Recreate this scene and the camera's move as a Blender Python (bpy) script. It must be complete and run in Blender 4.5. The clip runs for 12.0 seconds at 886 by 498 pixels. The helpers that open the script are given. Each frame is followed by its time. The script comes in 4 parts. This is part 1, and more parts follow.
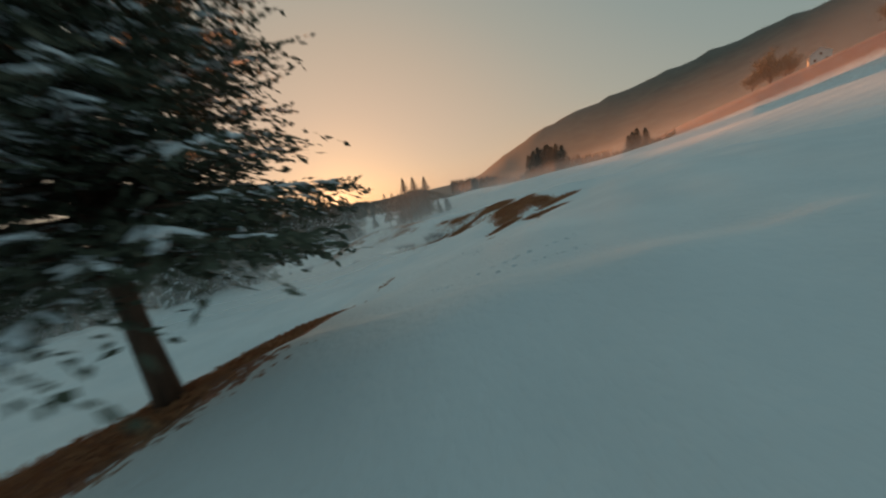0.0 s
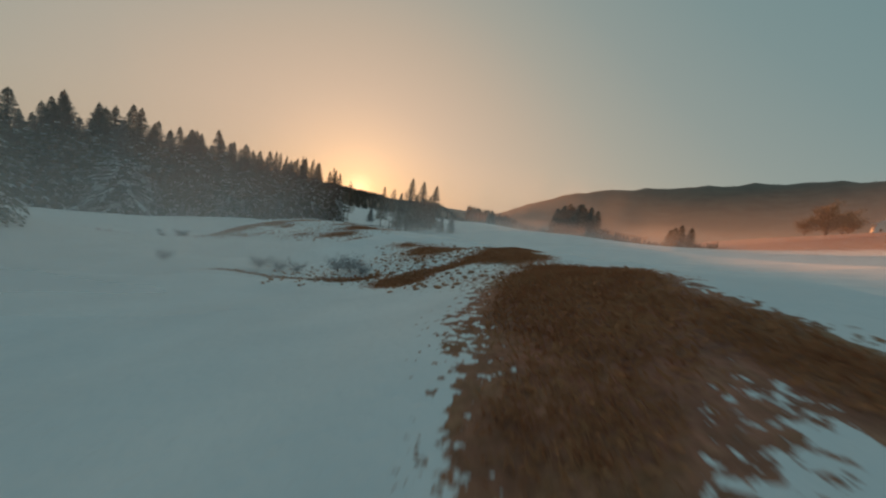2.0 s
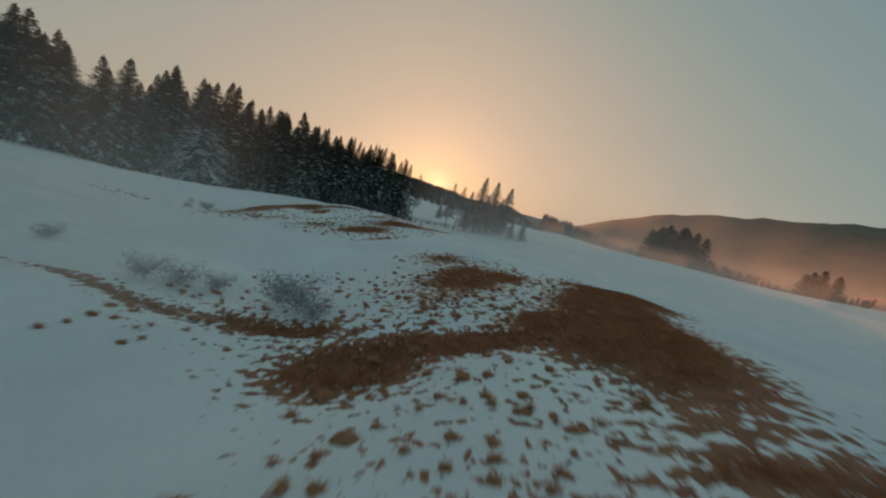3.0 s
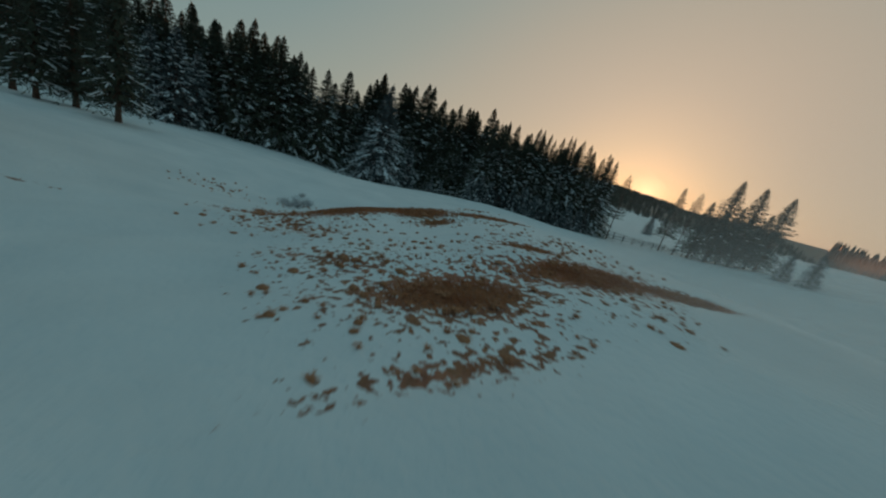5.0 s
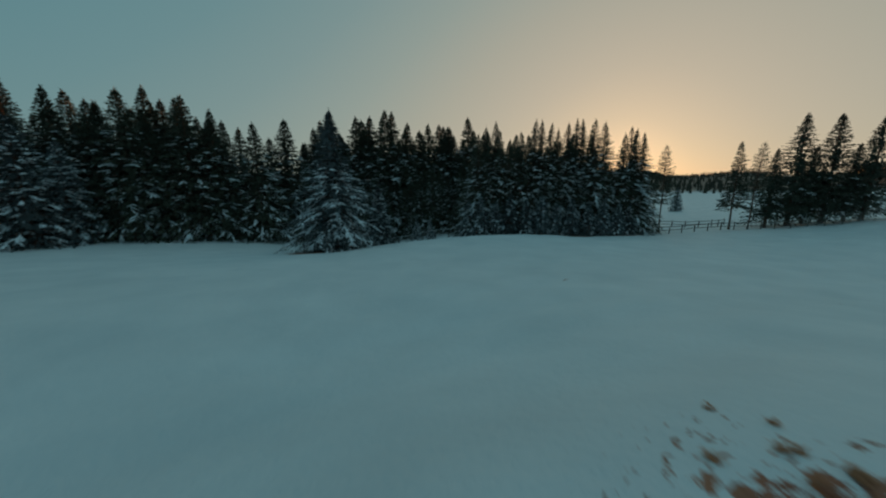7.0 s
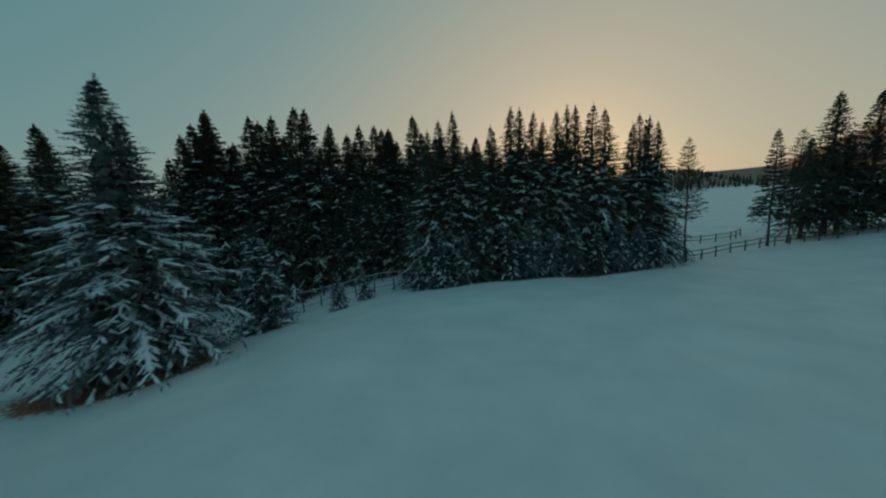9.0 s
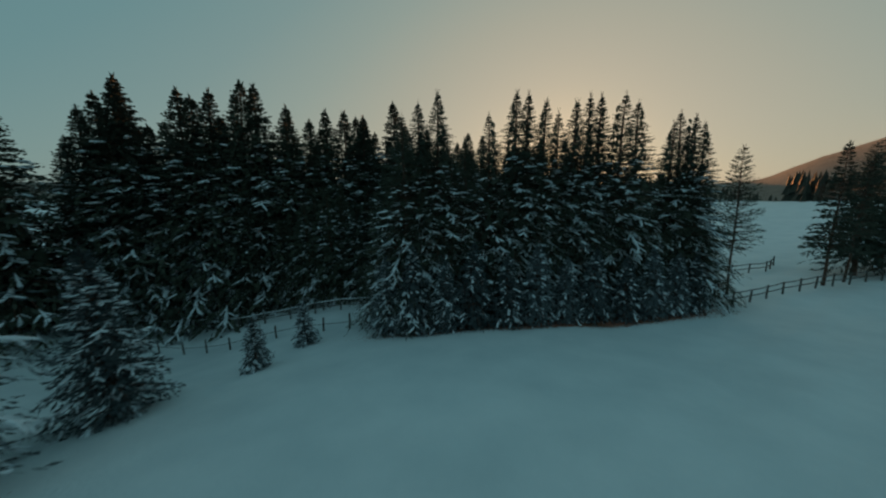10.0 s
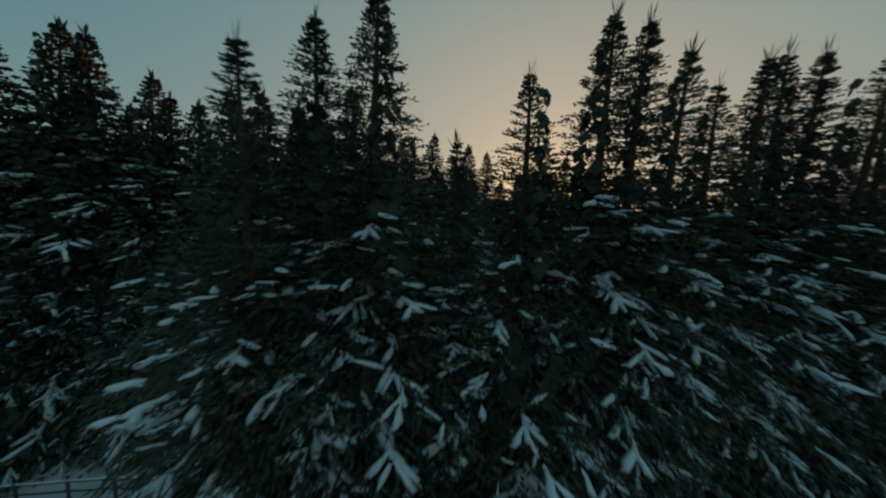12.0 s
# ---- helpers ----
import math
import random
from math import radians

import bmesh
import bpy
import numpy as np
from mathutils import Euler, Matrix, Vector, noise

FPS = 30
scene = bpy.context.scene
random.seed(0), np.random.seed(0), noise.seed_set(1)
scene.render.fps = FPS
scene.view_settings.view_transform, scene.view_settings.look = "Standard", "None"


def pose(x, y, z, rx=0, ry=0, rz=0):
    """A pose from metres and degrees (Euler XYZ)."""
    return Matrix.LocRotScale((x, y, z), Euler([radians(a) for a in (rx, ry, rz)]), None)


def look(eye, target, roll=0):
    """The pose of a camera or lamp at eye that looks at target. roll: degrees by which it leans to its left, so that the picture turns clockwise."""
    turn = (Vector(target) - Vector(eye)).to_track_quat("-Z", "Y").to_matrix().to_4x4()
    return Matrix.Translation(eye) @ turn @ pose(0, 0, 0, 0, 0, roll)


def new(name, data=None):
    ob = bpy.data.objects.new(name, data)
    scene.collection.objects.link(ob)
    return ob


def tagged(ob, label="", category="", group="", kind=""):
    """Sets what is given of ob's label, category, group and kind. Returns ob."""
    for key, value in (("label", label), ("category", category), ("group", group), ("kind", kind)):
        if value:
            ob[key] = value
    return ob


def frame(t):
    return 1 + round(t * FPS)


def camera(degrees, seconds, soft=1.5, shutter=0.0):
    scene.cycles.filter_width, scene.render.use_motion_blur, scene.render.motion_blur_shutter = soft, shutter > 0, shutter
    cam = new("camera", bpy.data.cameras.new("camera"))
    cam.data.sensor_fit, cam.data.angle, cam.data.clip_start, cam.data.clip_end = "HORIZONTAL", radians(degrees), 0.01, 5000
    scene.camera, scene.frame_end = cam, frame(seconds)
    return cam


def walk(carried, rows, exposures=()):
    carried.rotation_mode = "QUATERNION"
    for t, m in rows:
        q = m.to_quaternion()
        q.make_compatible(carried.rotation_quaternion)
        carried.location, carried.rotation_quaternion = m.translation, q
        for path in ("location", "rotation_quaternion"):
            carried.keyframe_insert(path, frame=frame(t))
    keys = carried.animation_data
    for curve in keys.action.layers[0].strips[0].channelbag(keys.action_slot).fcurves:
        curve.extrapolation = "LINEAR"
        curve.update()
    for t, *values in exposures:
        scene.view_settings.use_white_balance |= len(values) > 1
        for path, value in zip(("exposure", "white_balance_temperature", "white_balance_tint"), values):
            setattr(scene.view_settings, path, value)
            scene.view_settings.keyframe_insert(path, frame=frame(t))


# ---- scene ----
cam = camera(106.2, 12.0, soft=2.1, shutter=0.3)
PATH = [
    (0, (-18.019, -4.668, 0.357), (-17.826, -2.706, 0.017), -12.5),
    (0.5, (-17.283, -0.186, -0.254), (-16.987, 1.769, -0.554), -6.7),
    (1, (-15.933, 4.276, -0.614), (-15.586, 6.229, -0.868), -1.8),
    (1.5, (-14.532, 8.469, -0.742), (-14.21, 10.43, -0.965), 4.2),
    (2, (-13.287, 12.386, -0.788), (-13.085, 14.363, -1.011), 9.2),
    (2.5, (-12.546, 16.049, -0.718), (-12.524, 18.033, -0.972), 12.8),
    (3, (-12.121, 19.55, -0.677), (-12.32, 21.516, -0.982), 15.7),
    (3.5, (-12.133, 22.714, -0.66), (-12.572, 24.627, -1.046), 16.3),
    (3.7, (-12.323, 23.937, -0.671), (-12.855, 25.813, -1.116), 17.3),
    (4.1, (-12.721, 26.574, -0.749), (-13.459, 28.365, -1.262), 18.0),
    (4.5, (-13.644, 29.352, -0.939), (-14.591, 31.022, -1.495), 17.8),
    (4.9, (-15.031, 32.096, -1.168), (-16.152, 33.65, -1.74), 16.6),
    (5.3, (-16.821, 34.628, -1.362), (-18.039, 36.114, -1.919), 13.8),
    (5.5, (-17.629, 35.855, -1.405), (-18.885, 37.312, -1.954), 11.4),
    (6, (-20.271, 38.77, -1.627), (-21.569, 40.206, -2.131), 7.4),
    (6.5, (-23.748, 41.612, -1.671), (-24.996, 43.104, -2.136), 3.4),
    (7, (-26.018, 44.615, -1.901), (-27.207, 46.173, -2.301), -0.0),
    (7.4, (-28.15, 47.144, -1.891), (-29.295, 48.747, -2.255), -2.5),
    (7.8, (-30, 49.976, -1.703), (-31.1, 51.615, -2.042), -4.1),
    (8.2, (-31.645, 52.993, -1.425), (-32.704, 54.661, -1.753), -4.7),
    (8.5, (-32.79, 55.307, -1.214), (-33.821, 56.991, -1.542), -4.5),
    (8.8, (-33.896, 57.609, -1.041), (-34.904, 59.304, -1.378), -3.8),
    (9, (-34.725, 59.11, -0.99), (-35.718, 60.812, -1.33), -3.2),
    (9.5, (-36.455, 62.928, -0.713), (-37.415, 64.643, -1.081), -1.4),
    (10, (-38.228, 66.936, -0.332), (-39.155, 68.673, -0.682), -0.3),
    (10.5, (-39.98, 70.767, 0.02), (-40.877, 72.529, -0.284), 1.1),
    (11, (-41.648, 74.504, 0.333), (-42.53, 76.278, 0.06), 2.6),
    (11.2, (-42.258, 75.984, 0.502), (-43.171, 77.741, 0.223), 3.5),
    (11.5, (-43.386, 78.087, 0.827), (-44.255, 79.87, 0.568), 2.7),
    (12, (-44.648, 81.635, 1.465), (-45.559, 83.397, 1.21), 3.1),
]
LIGHT = [(0, 0.36, 7200, 16), (3.5, 0.28, 6900, 14), (5.5, 0.17, 6400, 5), (7, 0.14, 6050, -1), (9, 0.14, 6050, -4), (10.5, 0.16, 6050, -4), (12, 0.08, 6150, 1)]
walk(cam, [(t, look(eye, target, roll)) for t, eye, target, roll in PATH], LIGHT)

# ---- world, sun ----
SUN_AZ, SUN_EL = -9.6, 1.1


def heading(az, el=0.0):
    a, e = radians(az), radians(el)
    return Vector((math.sin(a) * math.cos(e), math.cos(a) * math.cos(e), math.sin(e)))


world = bpy.data.worlds.new("dusk_sky")
scene.world = world
world.use_nodes = True
wn, wl = world.node_tree.nodes, world.node_tree.links
wn.clear()
w_out = wn.new("ShaderNodeOutputWorld")
sky = wn.new("ShaderNodeTexSky")
sky.sky_type = "NISHITA"
sky.sun_disc = False
sky.sun_elevation = radians(3.0)
sky.sun_rotation = radians(SUN_AZ)
sky.altitude, sky.air_density, sky.dust_density, sky.ozone_density = 900, 1.0, 2.5, 1.5
bg_sky = wn.new("ShaderNodeBackground")
bg_sky.inputs["Strength"].default_value = 0.01
wl.new(sky.outputs[0], bg_sky.inputs["Color"])
# the glow of the air round the setting sun
coord = wn.new("ShaderNodeTexCoord")
dot = wn.new("ShaderNodeVectorMath")
dot.operation = "DOT_PRODUCT"
dot.inputs[1].default_value = heading(SUN_AZ, 1.5)
unit = wn.new("ShaderNodeVectorMath")
unit.operation = "NORMALIZE"
wl.new(coord.outputs["Generated"], unit.inputs[0])
wl.new(unit.outputs[0], dot.inputs[0])
angle = wn.new("ShaderNodeMath")
angle.operation = "ARCCOSINE"
wl.new(dot.outputs["Value"], angle.inputs[0])
turn_share = wn.new("ShaderNodeMath")
turn_share.operation = "DIVIDE"
turn_share.inputs[1].default_value = math.pi
wl.new(angle.outputs[0], turn_share.inputs[0])
glow = wn.new("ShaderNodeValToRGB")
DUSK = ((0.0, (1.15, 0.74, 0.48)), (0.005, (0.88, 0.56, 0.37)), (0.012, (0.64, 0.425, 0.295)), (0.034, (0.52, 0.378, 0.275)), (0.075, (0.44, 0.345, 0.264)), (0.14, (0.360, 0.310, 0.246)),
        (0.21, (0.262, 0.274, 0.240)), (0.28, (0.190, 0.240, 0.232)), (0.36, (0.140, 0.214, 0.222)), (0.44, (0.112, 0.197, 0.214)), (0.55, (0.095, 0.188, 0.215)), (1.0, (0.115, 0.195, 0.225)))
while len(glow.color_ramp.elements) < len(DUSK):
    glow.color_ramp.elements.new(0.5)
for e, (at, col) in zip(glow.color_ramp.elements, DUSK):
    e.position, e.color = at, (*col, 1)
# the warm band lies along the horizon: the glow fades faster upwards than sideways
parts_xyz = wn.new("ShaderNodeSeparateXYZ")
wl.new(unit.outputs[0], parts_xyz.inputs[0])
lifted = wn.new("ShaderNodeMath")
lifted.operation, lifted.use_clamp = "MULTIPLY_ADD", False
lifted.inputs[1].default_value, lifted.inputs[2].default_value = 1.05, 0.68
above = wn.new("ShaderNodeMath")
above.operation = "MAXIMUM"
above.inputs[1].default_value = 0.0
wl.new(parts_xyz.outputs["Z"], above.inputs[0])
wl.new(above.outputs[0], lifted.inputs[0])
faded = wn.new("ShaderNodeMath")
faded.operation = "MULTIPLY"
wl.new(turn_share.outputs[0], faded.inputs[0])
wl.new(lifted.outputs[0], faded.inputs[1])
wl.new(faded.outputs[0], glow.inputs[0])
bg_glow = wn.new("ShaderNodeBackground")
bg_glow.inputs["Strength"].default_value = 1.0
wl.new(glow.outputs[0], bg_glow.inputs["Color"])
both = wn.new("ShaderNodeAddShader")
wl.new(bg_sky.outputs[0], both.inputs[0])
wl.new(bg_glow.outputs[0], both.inputs[1])
wl.new(both.outputs[0], w_out.inputs["Surface"])

sun = new("sun", bpy.data.lights.new("sun", "SUN"))
sun.data.energy, sun.data.angle, sun.data.color = 5.0, radians(0.5), (1.0, 0.37, 0.13)
sun.matrix_world = look(heading(SUN_AZ, SUN_EL) * 200, (0, 0, 0))


# ---- materials ----
def material(name, rough=0.8):
    m = bpy.data.materials.new(name)
    m.use_nodes = True
    nt = m.node_tree
    bsdf = nt.nodes["Principled BSDF"]
    bsdf.inputs["Roughness"].default_value = rough
    return m, nt.nodes, nt.links, bsdf


def noise_node(nodes, links, scale, detail=4.0, rough=0.55, source="Object"):
    tc = nodes.new("ShaderNodeTexCoord")
    n = nodes.new("ShaderNodeTexNoise")
    n.inputs["Scale"].default_value, n.inputs["Detail"].default_value, n.inputs["Roughness"].default_value = scale, detail, rough
    links.new(tc.outputs[source], n.inputs["Vector"])
    return n


def ramp_node(nodes, links, source, stops):
    r = nodes.new("ShaderNodeValToRGB")
    while len(r.color_ramp.elements) < len(stops):
        r.color_ramp.elements.new(0.5)
    for e, (at, col) in zip(r.color_ramp.elements, stops):
        e.position, e.color = at, (*col, 1)
    links.new(source, r.inputs[0])
    return r


def math_node(nodes, links, op, a, b=0.0, clamp=False):
    n = nodes.new("ShaderNodeMath")
    n.operation, n.use_clamp = op, clamp
    for i, v in enumerate((a, b)):
        if isinstance(v, (int, float)):
            n.inputs[i].default_value = v
        else:
            links.new(v, n.inputs[i])
    return n.outputs[0]


def bump_node(nodes, links, bsdf, height, strength=0.3, distance=0.02):
    b = nodes.new("ShaderNodeBump")
    b.inputs["Strength"].default_value, b.inputs["Distance"].default_value = strength, distance
    links.new(height, b.inputs["Height"])
    links.new(b.outputs[0], bsdf.inputs["Normal"])
    return b


def mix_node(nodes, links, fac, a, b):
    m = nodes.new("ShaderNodeMix")
    m.data_type = "RGBA"
    links.new(fac, m.inputs[0])
    for i, v in ((6, a), (7, b)):
        if isinstance(v, tuple):
            m.inputs[i].default_value = (*v, 1)
        else:
            links.new(v, m.inputs[i])
    return m.outputs[2]


def ground_material():
    """Wind-worn snow with grass where the sheet's own melt field says so (thaw, sun-orange slope, darkened pits), and
    woods on the far hills.
    """
    m, nodes, links, bsdf = material("snow_and_grass", 0.75)
    melt = nodes.new("ShaderNodeAttribute")
    melt.attribute_name = "melt"
    wood = nodes.new("ShaderNodeAttribute")
    wood.attribute_name = "wood"
    big = noise_node(nodes, links, 0.35, 5)
    mid = noise_node(nodes, links, 6.0, 2, 0.5)
    fine = noise_node(nodes, links, 11.0, 4, 0.6)
    grain = noise_node(nodes, links, 60.0, 3)
    snow = ramp_node(nodes, links, big.outputs[0], ((0.3, (0.68, 0.72, 0.735)), (0.7, (0.80, 0.825, 0.83))))
    grass = ramp_node(nodes, links, fine.outputs[0], ((0.25, (0.17, 0.058, 0.030)), (0.5, (0.42, 0.150, 0.092)), (0.75, (0.55, 0.245, 0.155))))
    green = ramp_node(nodes, links, mid.outputs[0], ((0.45, (0.0, 0.0, 0.0)), (0.75, (0.4, 0.4, 0.4))))
    grass = mix_node(nodes, links, green.outputs[0], grass.outputs[0], (0.24, 0.16, 0.06))
    olive = ramp_node(nodes, links, big.outputs[0], ((0.46, (0.0, 0.0, 0.0)), (0.66, (0.55, 0.55, 0.55))))
    grass = mix_node(nodes, links, olive.outputs[0], grass, (0.20, 0.135, 0.055))
    # darker and paler tufts in the sward
    tufts = ramp_node(nodes, links, noise_node(nodes, links, 2.2, 3, 0.6).outputs[0], ((0.36, (0.0, 0.0, 0.0)), (0.62, (1.0, 1.0, 1.0))))
    grass = mix_node(nodes, links, math_node(nodes, links, "MULTIPLY", tufts.outputs[0], 0.55), grass, (0.16, 0.055, 0.034))
    rough_edge = math_node(nodes, links, "ADD", math_node(nodes, links, "MULTIPLY", math_node(nodes, links, "SUBTRACT", mid.outputs[0], 0.5), 2.1),
                           math_node(nodes, links, "MULTIPLY", math_node(nodes, links, "SUBTRACT", fine.outputs[0], 0.5), 1.5))
    torn = nodes.new("ShaderNodeAttribute")
    torn.attribute_name = "ragged"
    rough_edge = math_node(nodes, links, "MULTIPLY", rough_edge, torn.outputs["Fac"])
    gate = math_node(nodes, links, "MULTIPLY", melt.outputs["Fac"], 7.0, True)
    field = math_node(nodes, links, "ADD", melt.outputs["Fac"], math_node(nodes, links, "MULTIPLY", rough_edge, gate))
    bare = nodes.new("ShaderNodeMapRange")
    bare.interpolation_type = "SMOOTHSTEP"
    bare.inputs["From Min"].default_value, bare.inputs["From Max"].default_value = 0.50, 0.56
    links.new(field, bare.inputs["Value"])
    near = mix_node(nodes, links, bare.outputs[0], snow.outputs[0], grass)
    trees = noise_node(nodes, links, 0.02, 6, 0.7)
    woods = ramp_node(nodes, links, trees.outputs[0], ((0.3, (0.085, 0.066, 0.050)), (0.7, (0.17, 0.13, 0.095))))
    links.new(mix_node(nodes, links, wood.outputs["Fac"], near, woods.outputs[0]), bsdf.inputs["Base Color"])
    height = math_node(nodes, links, "ADD", math_node(nodes, links, "MULTIPLY", mid.outputs[0], 0.6), math_node(nodes, links, "MULTIPLY", fine.outputs[0], 0.35))
    height = math_node(nodes, links, "SUBTRACT", height, math_node(nodes, links, "MULTIPLY", bare.outputs[0], 0.5))
    height = math_node(nodes, links, "ADD", height, math_node(nodes, links, "MULTIPLY", grain.outputs[0], 0.06))
    bump_node(nodes, links, bsdf, height, 0.5, 0.10)
    return m


def needle_material(name, dark, light, rough=0.7):
    m, nodes, links, bsdf = material(name, rough)
    info = nodes.new("ShaderNodeObjectInfo")
    n = noise_node(nodes, links, 1.7, 4)
    f = math_node(nodes, links, "ADD", math_node(nodes, links, "MULTIPLY", n.outputs[0], 0.75), math_node(nodes, links, "MULTIPLY", info.outputs["Random"], 0.3))
    r = ramp_node(nodes, links, f, ((0.3, dark), (0.8, light)))
    links.new(r.outputs[0], bsdf.inputs["Base Color"])
    bsdf.inputs["Specular IOR Level"].default_value = 0.2
    return m


def plain_material(name, dark, light, scale, rough=0.85, bump=0.3, dist=0.02, stretch=None):
    m, nodes, links, bsdf = material(name, rough)
    n = noise_node(nodes, links, scale, 6, 0.62)
    if stretch:
        mp = nodes.new("ShaderNodeMapping")
        mp.inputs["Scale"].default_value = stretch
        links.new(n.inputs["Vector"].links[0].from_socket, mp.inputs["Vector"])
        links.new(mp.outputs[0], n.inputs["Vector"])
    r = ramp_node(nodes, links, n.outputs[0], ((0.3, dark), (0.7, light)))
    links.new(r.outputs[0], bsdf.inputs["Base Color"])
    bump_node(nodes, links, bsdf, n.outputs[0], bump, dist)
    return m


GROUND = ground_material()
NEEDLES = needle_material("spruce_needles", (0.044, 0.051, 0.038), (0.102, 0.108, 0.074))
NEEDLES_PALE = needle_material("frosted_needles", (0.055, 0.065, 0.066), (0.19, 0.215, 0.225))
FAR_NEEDLES = needle_material("far_needles", (0.032, 0.034, 0.026), (0.07, 0.064, 0.048))
MOUNTAIN_NEEDLES = needle_material("mountain_needles", (0.075, 0.058, 0.044), (0.15, 0.115, 0.085))
FROST_TWIGS = plain_material("frosted_twigs", (0.32, 0.31, 0.315), (0.56, 0.56, 0.58), 6.0, 0.9, 0.2)
SNOW = plain_material("branch_snow", (0.72, 0.75, 0.79), (0.86, 0.88, 0.90), 9.0, 0.7, 0.4, 0.03)
BARK = plain_material("spruce_bark", (0.055, 0.030, 0.020), (0.16, 0.085, 0.055), 9.0, 0.9, 0.6, 0.03, (1, 1, 0.25))
GREY_WOOD = plain_material("weathered_wood", (0.05, 0.045, 0.04), (0.15, 0.13, 0.11), 14.0, 0.85, 0.4, 0.01, (1, 1, 0.2))
DRY_GRASS = needle_material("dry_grass_blades", (0.42, 0.17, 0.085), (0.64, 0.34, 0.18), 0.8)
TUFT = plain_material("tussock_grass", (0.20, 0.08, 0.042), (0.50, 0.245, 0.125), 22.0, 0.9, 0.5, 0.02)
TWIGS = plain_material("autumn_twigs", (0.15, 0.10, 0.055), (0.32, 0.22, 0.11), 3.0, 0.9, 0.2)
PLASTER = plain_material("white_plaster", (0.68, 0.65, 0.60), (0.80, 0.78, 0.74), 2.0, 0.85, 0.1)
ROOF = plain_material("roof_shingle", (0.10, 0.07, 0.06), (0.20, 0.14, 0.11), 5.0, 0.8, 0.3)


# ---- mesh helpers ----
def mesh_from(name, verts, faces, mat, smooth=False):
    me = bpy.data.meshes.new(name)
    me.from_pydata(verts.tolist() if isinstance(verts, np.ndarray) else verts, [], faces.tolist() if isinstance(faces, np.ndarray) else faces)
    me.materials.append(mat)
    if smooth:
        me.shade_smooth()
    return me


def child(name, me, parent, label=""):
    ob = new(name, me)
    ob.parent = parent
    return tagged(ob, label) if label else ob


def base(name, at, rz=0.0, scale=1.0):
    e = new(name)
    e.empty_display_size = 0.3
    e.matrix_basis = pose(*at, 0, 0, rz) @ Matrix.Scale(scale, 4)
    return e


# ---- the lie of the land ----
HILLOCKS = [(-12, -4, 2.6), (-26, 4, 1.4), (-12, 12, 0.9), (-16, 26, -0.31), (-6, 24, 1.02), (-28, 26, -0.82), (-9, 36, 1.16), (-22, 38, 0.04),
            (-22, 47, 1.1), (-36, 38, 0.15), (-50, 34, 1.84), (-64, 32, -0.29), (-12, 48, 1.32), (-36, 54, 0.66), (-52, 62, 0.15), (-42, 74, 1.2),
            (-56, 80, 0.56), (-44, 92, 0.63), (-30, 100, 0.52), (-68, 80, -2.0), (-16, 112, -0.4), (2, 112, 1.44), (22, 94, 2.19), (40, 125, 0.67),
            (-20, 70, 0.62)]
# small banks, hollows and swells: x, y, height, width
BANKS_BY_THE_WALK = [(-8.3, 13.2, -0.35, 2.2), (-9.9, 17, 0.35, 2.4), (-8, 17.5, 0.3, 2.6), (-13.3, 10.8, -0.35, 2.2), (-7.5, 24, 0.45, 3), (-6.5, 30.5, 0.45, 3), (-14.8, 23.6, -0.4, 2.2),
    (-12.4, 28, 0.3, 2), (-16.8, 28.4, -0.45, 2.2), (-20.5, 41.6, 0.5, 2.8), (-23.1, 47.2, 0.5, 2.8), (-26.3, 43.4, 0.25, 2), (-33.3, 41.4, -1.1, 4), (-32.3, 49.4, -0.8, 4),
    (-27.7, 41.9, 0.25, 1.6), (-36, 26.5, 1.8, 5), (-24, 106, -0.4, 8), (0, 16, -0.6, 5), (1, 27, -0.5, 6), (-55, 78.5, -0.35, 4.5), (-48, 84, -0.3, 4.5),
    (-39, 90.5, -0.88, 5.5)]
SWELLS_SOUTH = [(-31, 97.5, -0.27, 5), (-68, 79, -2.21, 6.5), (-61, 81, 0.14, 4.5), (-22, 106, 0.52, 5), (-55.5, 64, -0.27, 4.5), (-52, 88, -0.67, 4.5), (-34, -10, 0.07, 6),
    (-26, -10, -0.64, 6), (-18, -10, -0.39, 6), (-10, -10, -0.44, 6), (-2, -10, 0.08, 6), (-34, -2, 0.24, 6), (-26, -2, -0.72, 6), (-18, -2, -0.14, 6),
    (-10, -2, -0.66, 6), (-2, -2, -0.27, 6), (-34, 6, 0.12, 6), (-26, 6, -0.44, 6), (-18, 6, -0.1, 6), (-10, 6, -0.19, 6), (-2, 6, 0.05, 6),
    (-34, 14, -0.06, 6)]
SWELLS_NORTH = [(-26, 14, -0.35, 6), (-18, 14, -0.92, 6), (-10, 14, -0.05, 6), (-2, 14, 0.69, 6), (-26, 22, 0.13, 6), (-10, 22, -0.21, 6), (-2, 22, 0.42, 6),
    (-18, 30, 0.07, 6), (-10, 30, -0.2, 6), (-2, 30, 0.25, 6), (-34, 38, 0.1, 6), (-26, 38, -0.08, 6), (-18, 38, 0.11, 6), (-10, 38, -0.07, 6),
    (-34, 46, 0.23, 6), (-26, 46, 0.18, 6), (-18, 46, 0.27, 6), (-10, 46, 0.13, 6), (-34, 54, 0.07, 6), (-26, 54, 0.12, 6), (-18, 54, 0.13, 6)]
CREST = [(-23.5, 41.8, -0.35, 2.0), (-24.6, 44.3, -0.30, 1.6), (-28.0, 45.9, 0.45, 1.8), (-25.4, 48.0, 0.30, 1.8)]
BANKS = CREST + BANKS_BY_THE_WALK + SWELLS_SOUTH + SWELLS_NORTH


def step(t):
    t = np.clip(t, 0, 1)
    return t * t * (3 - 2 * t)


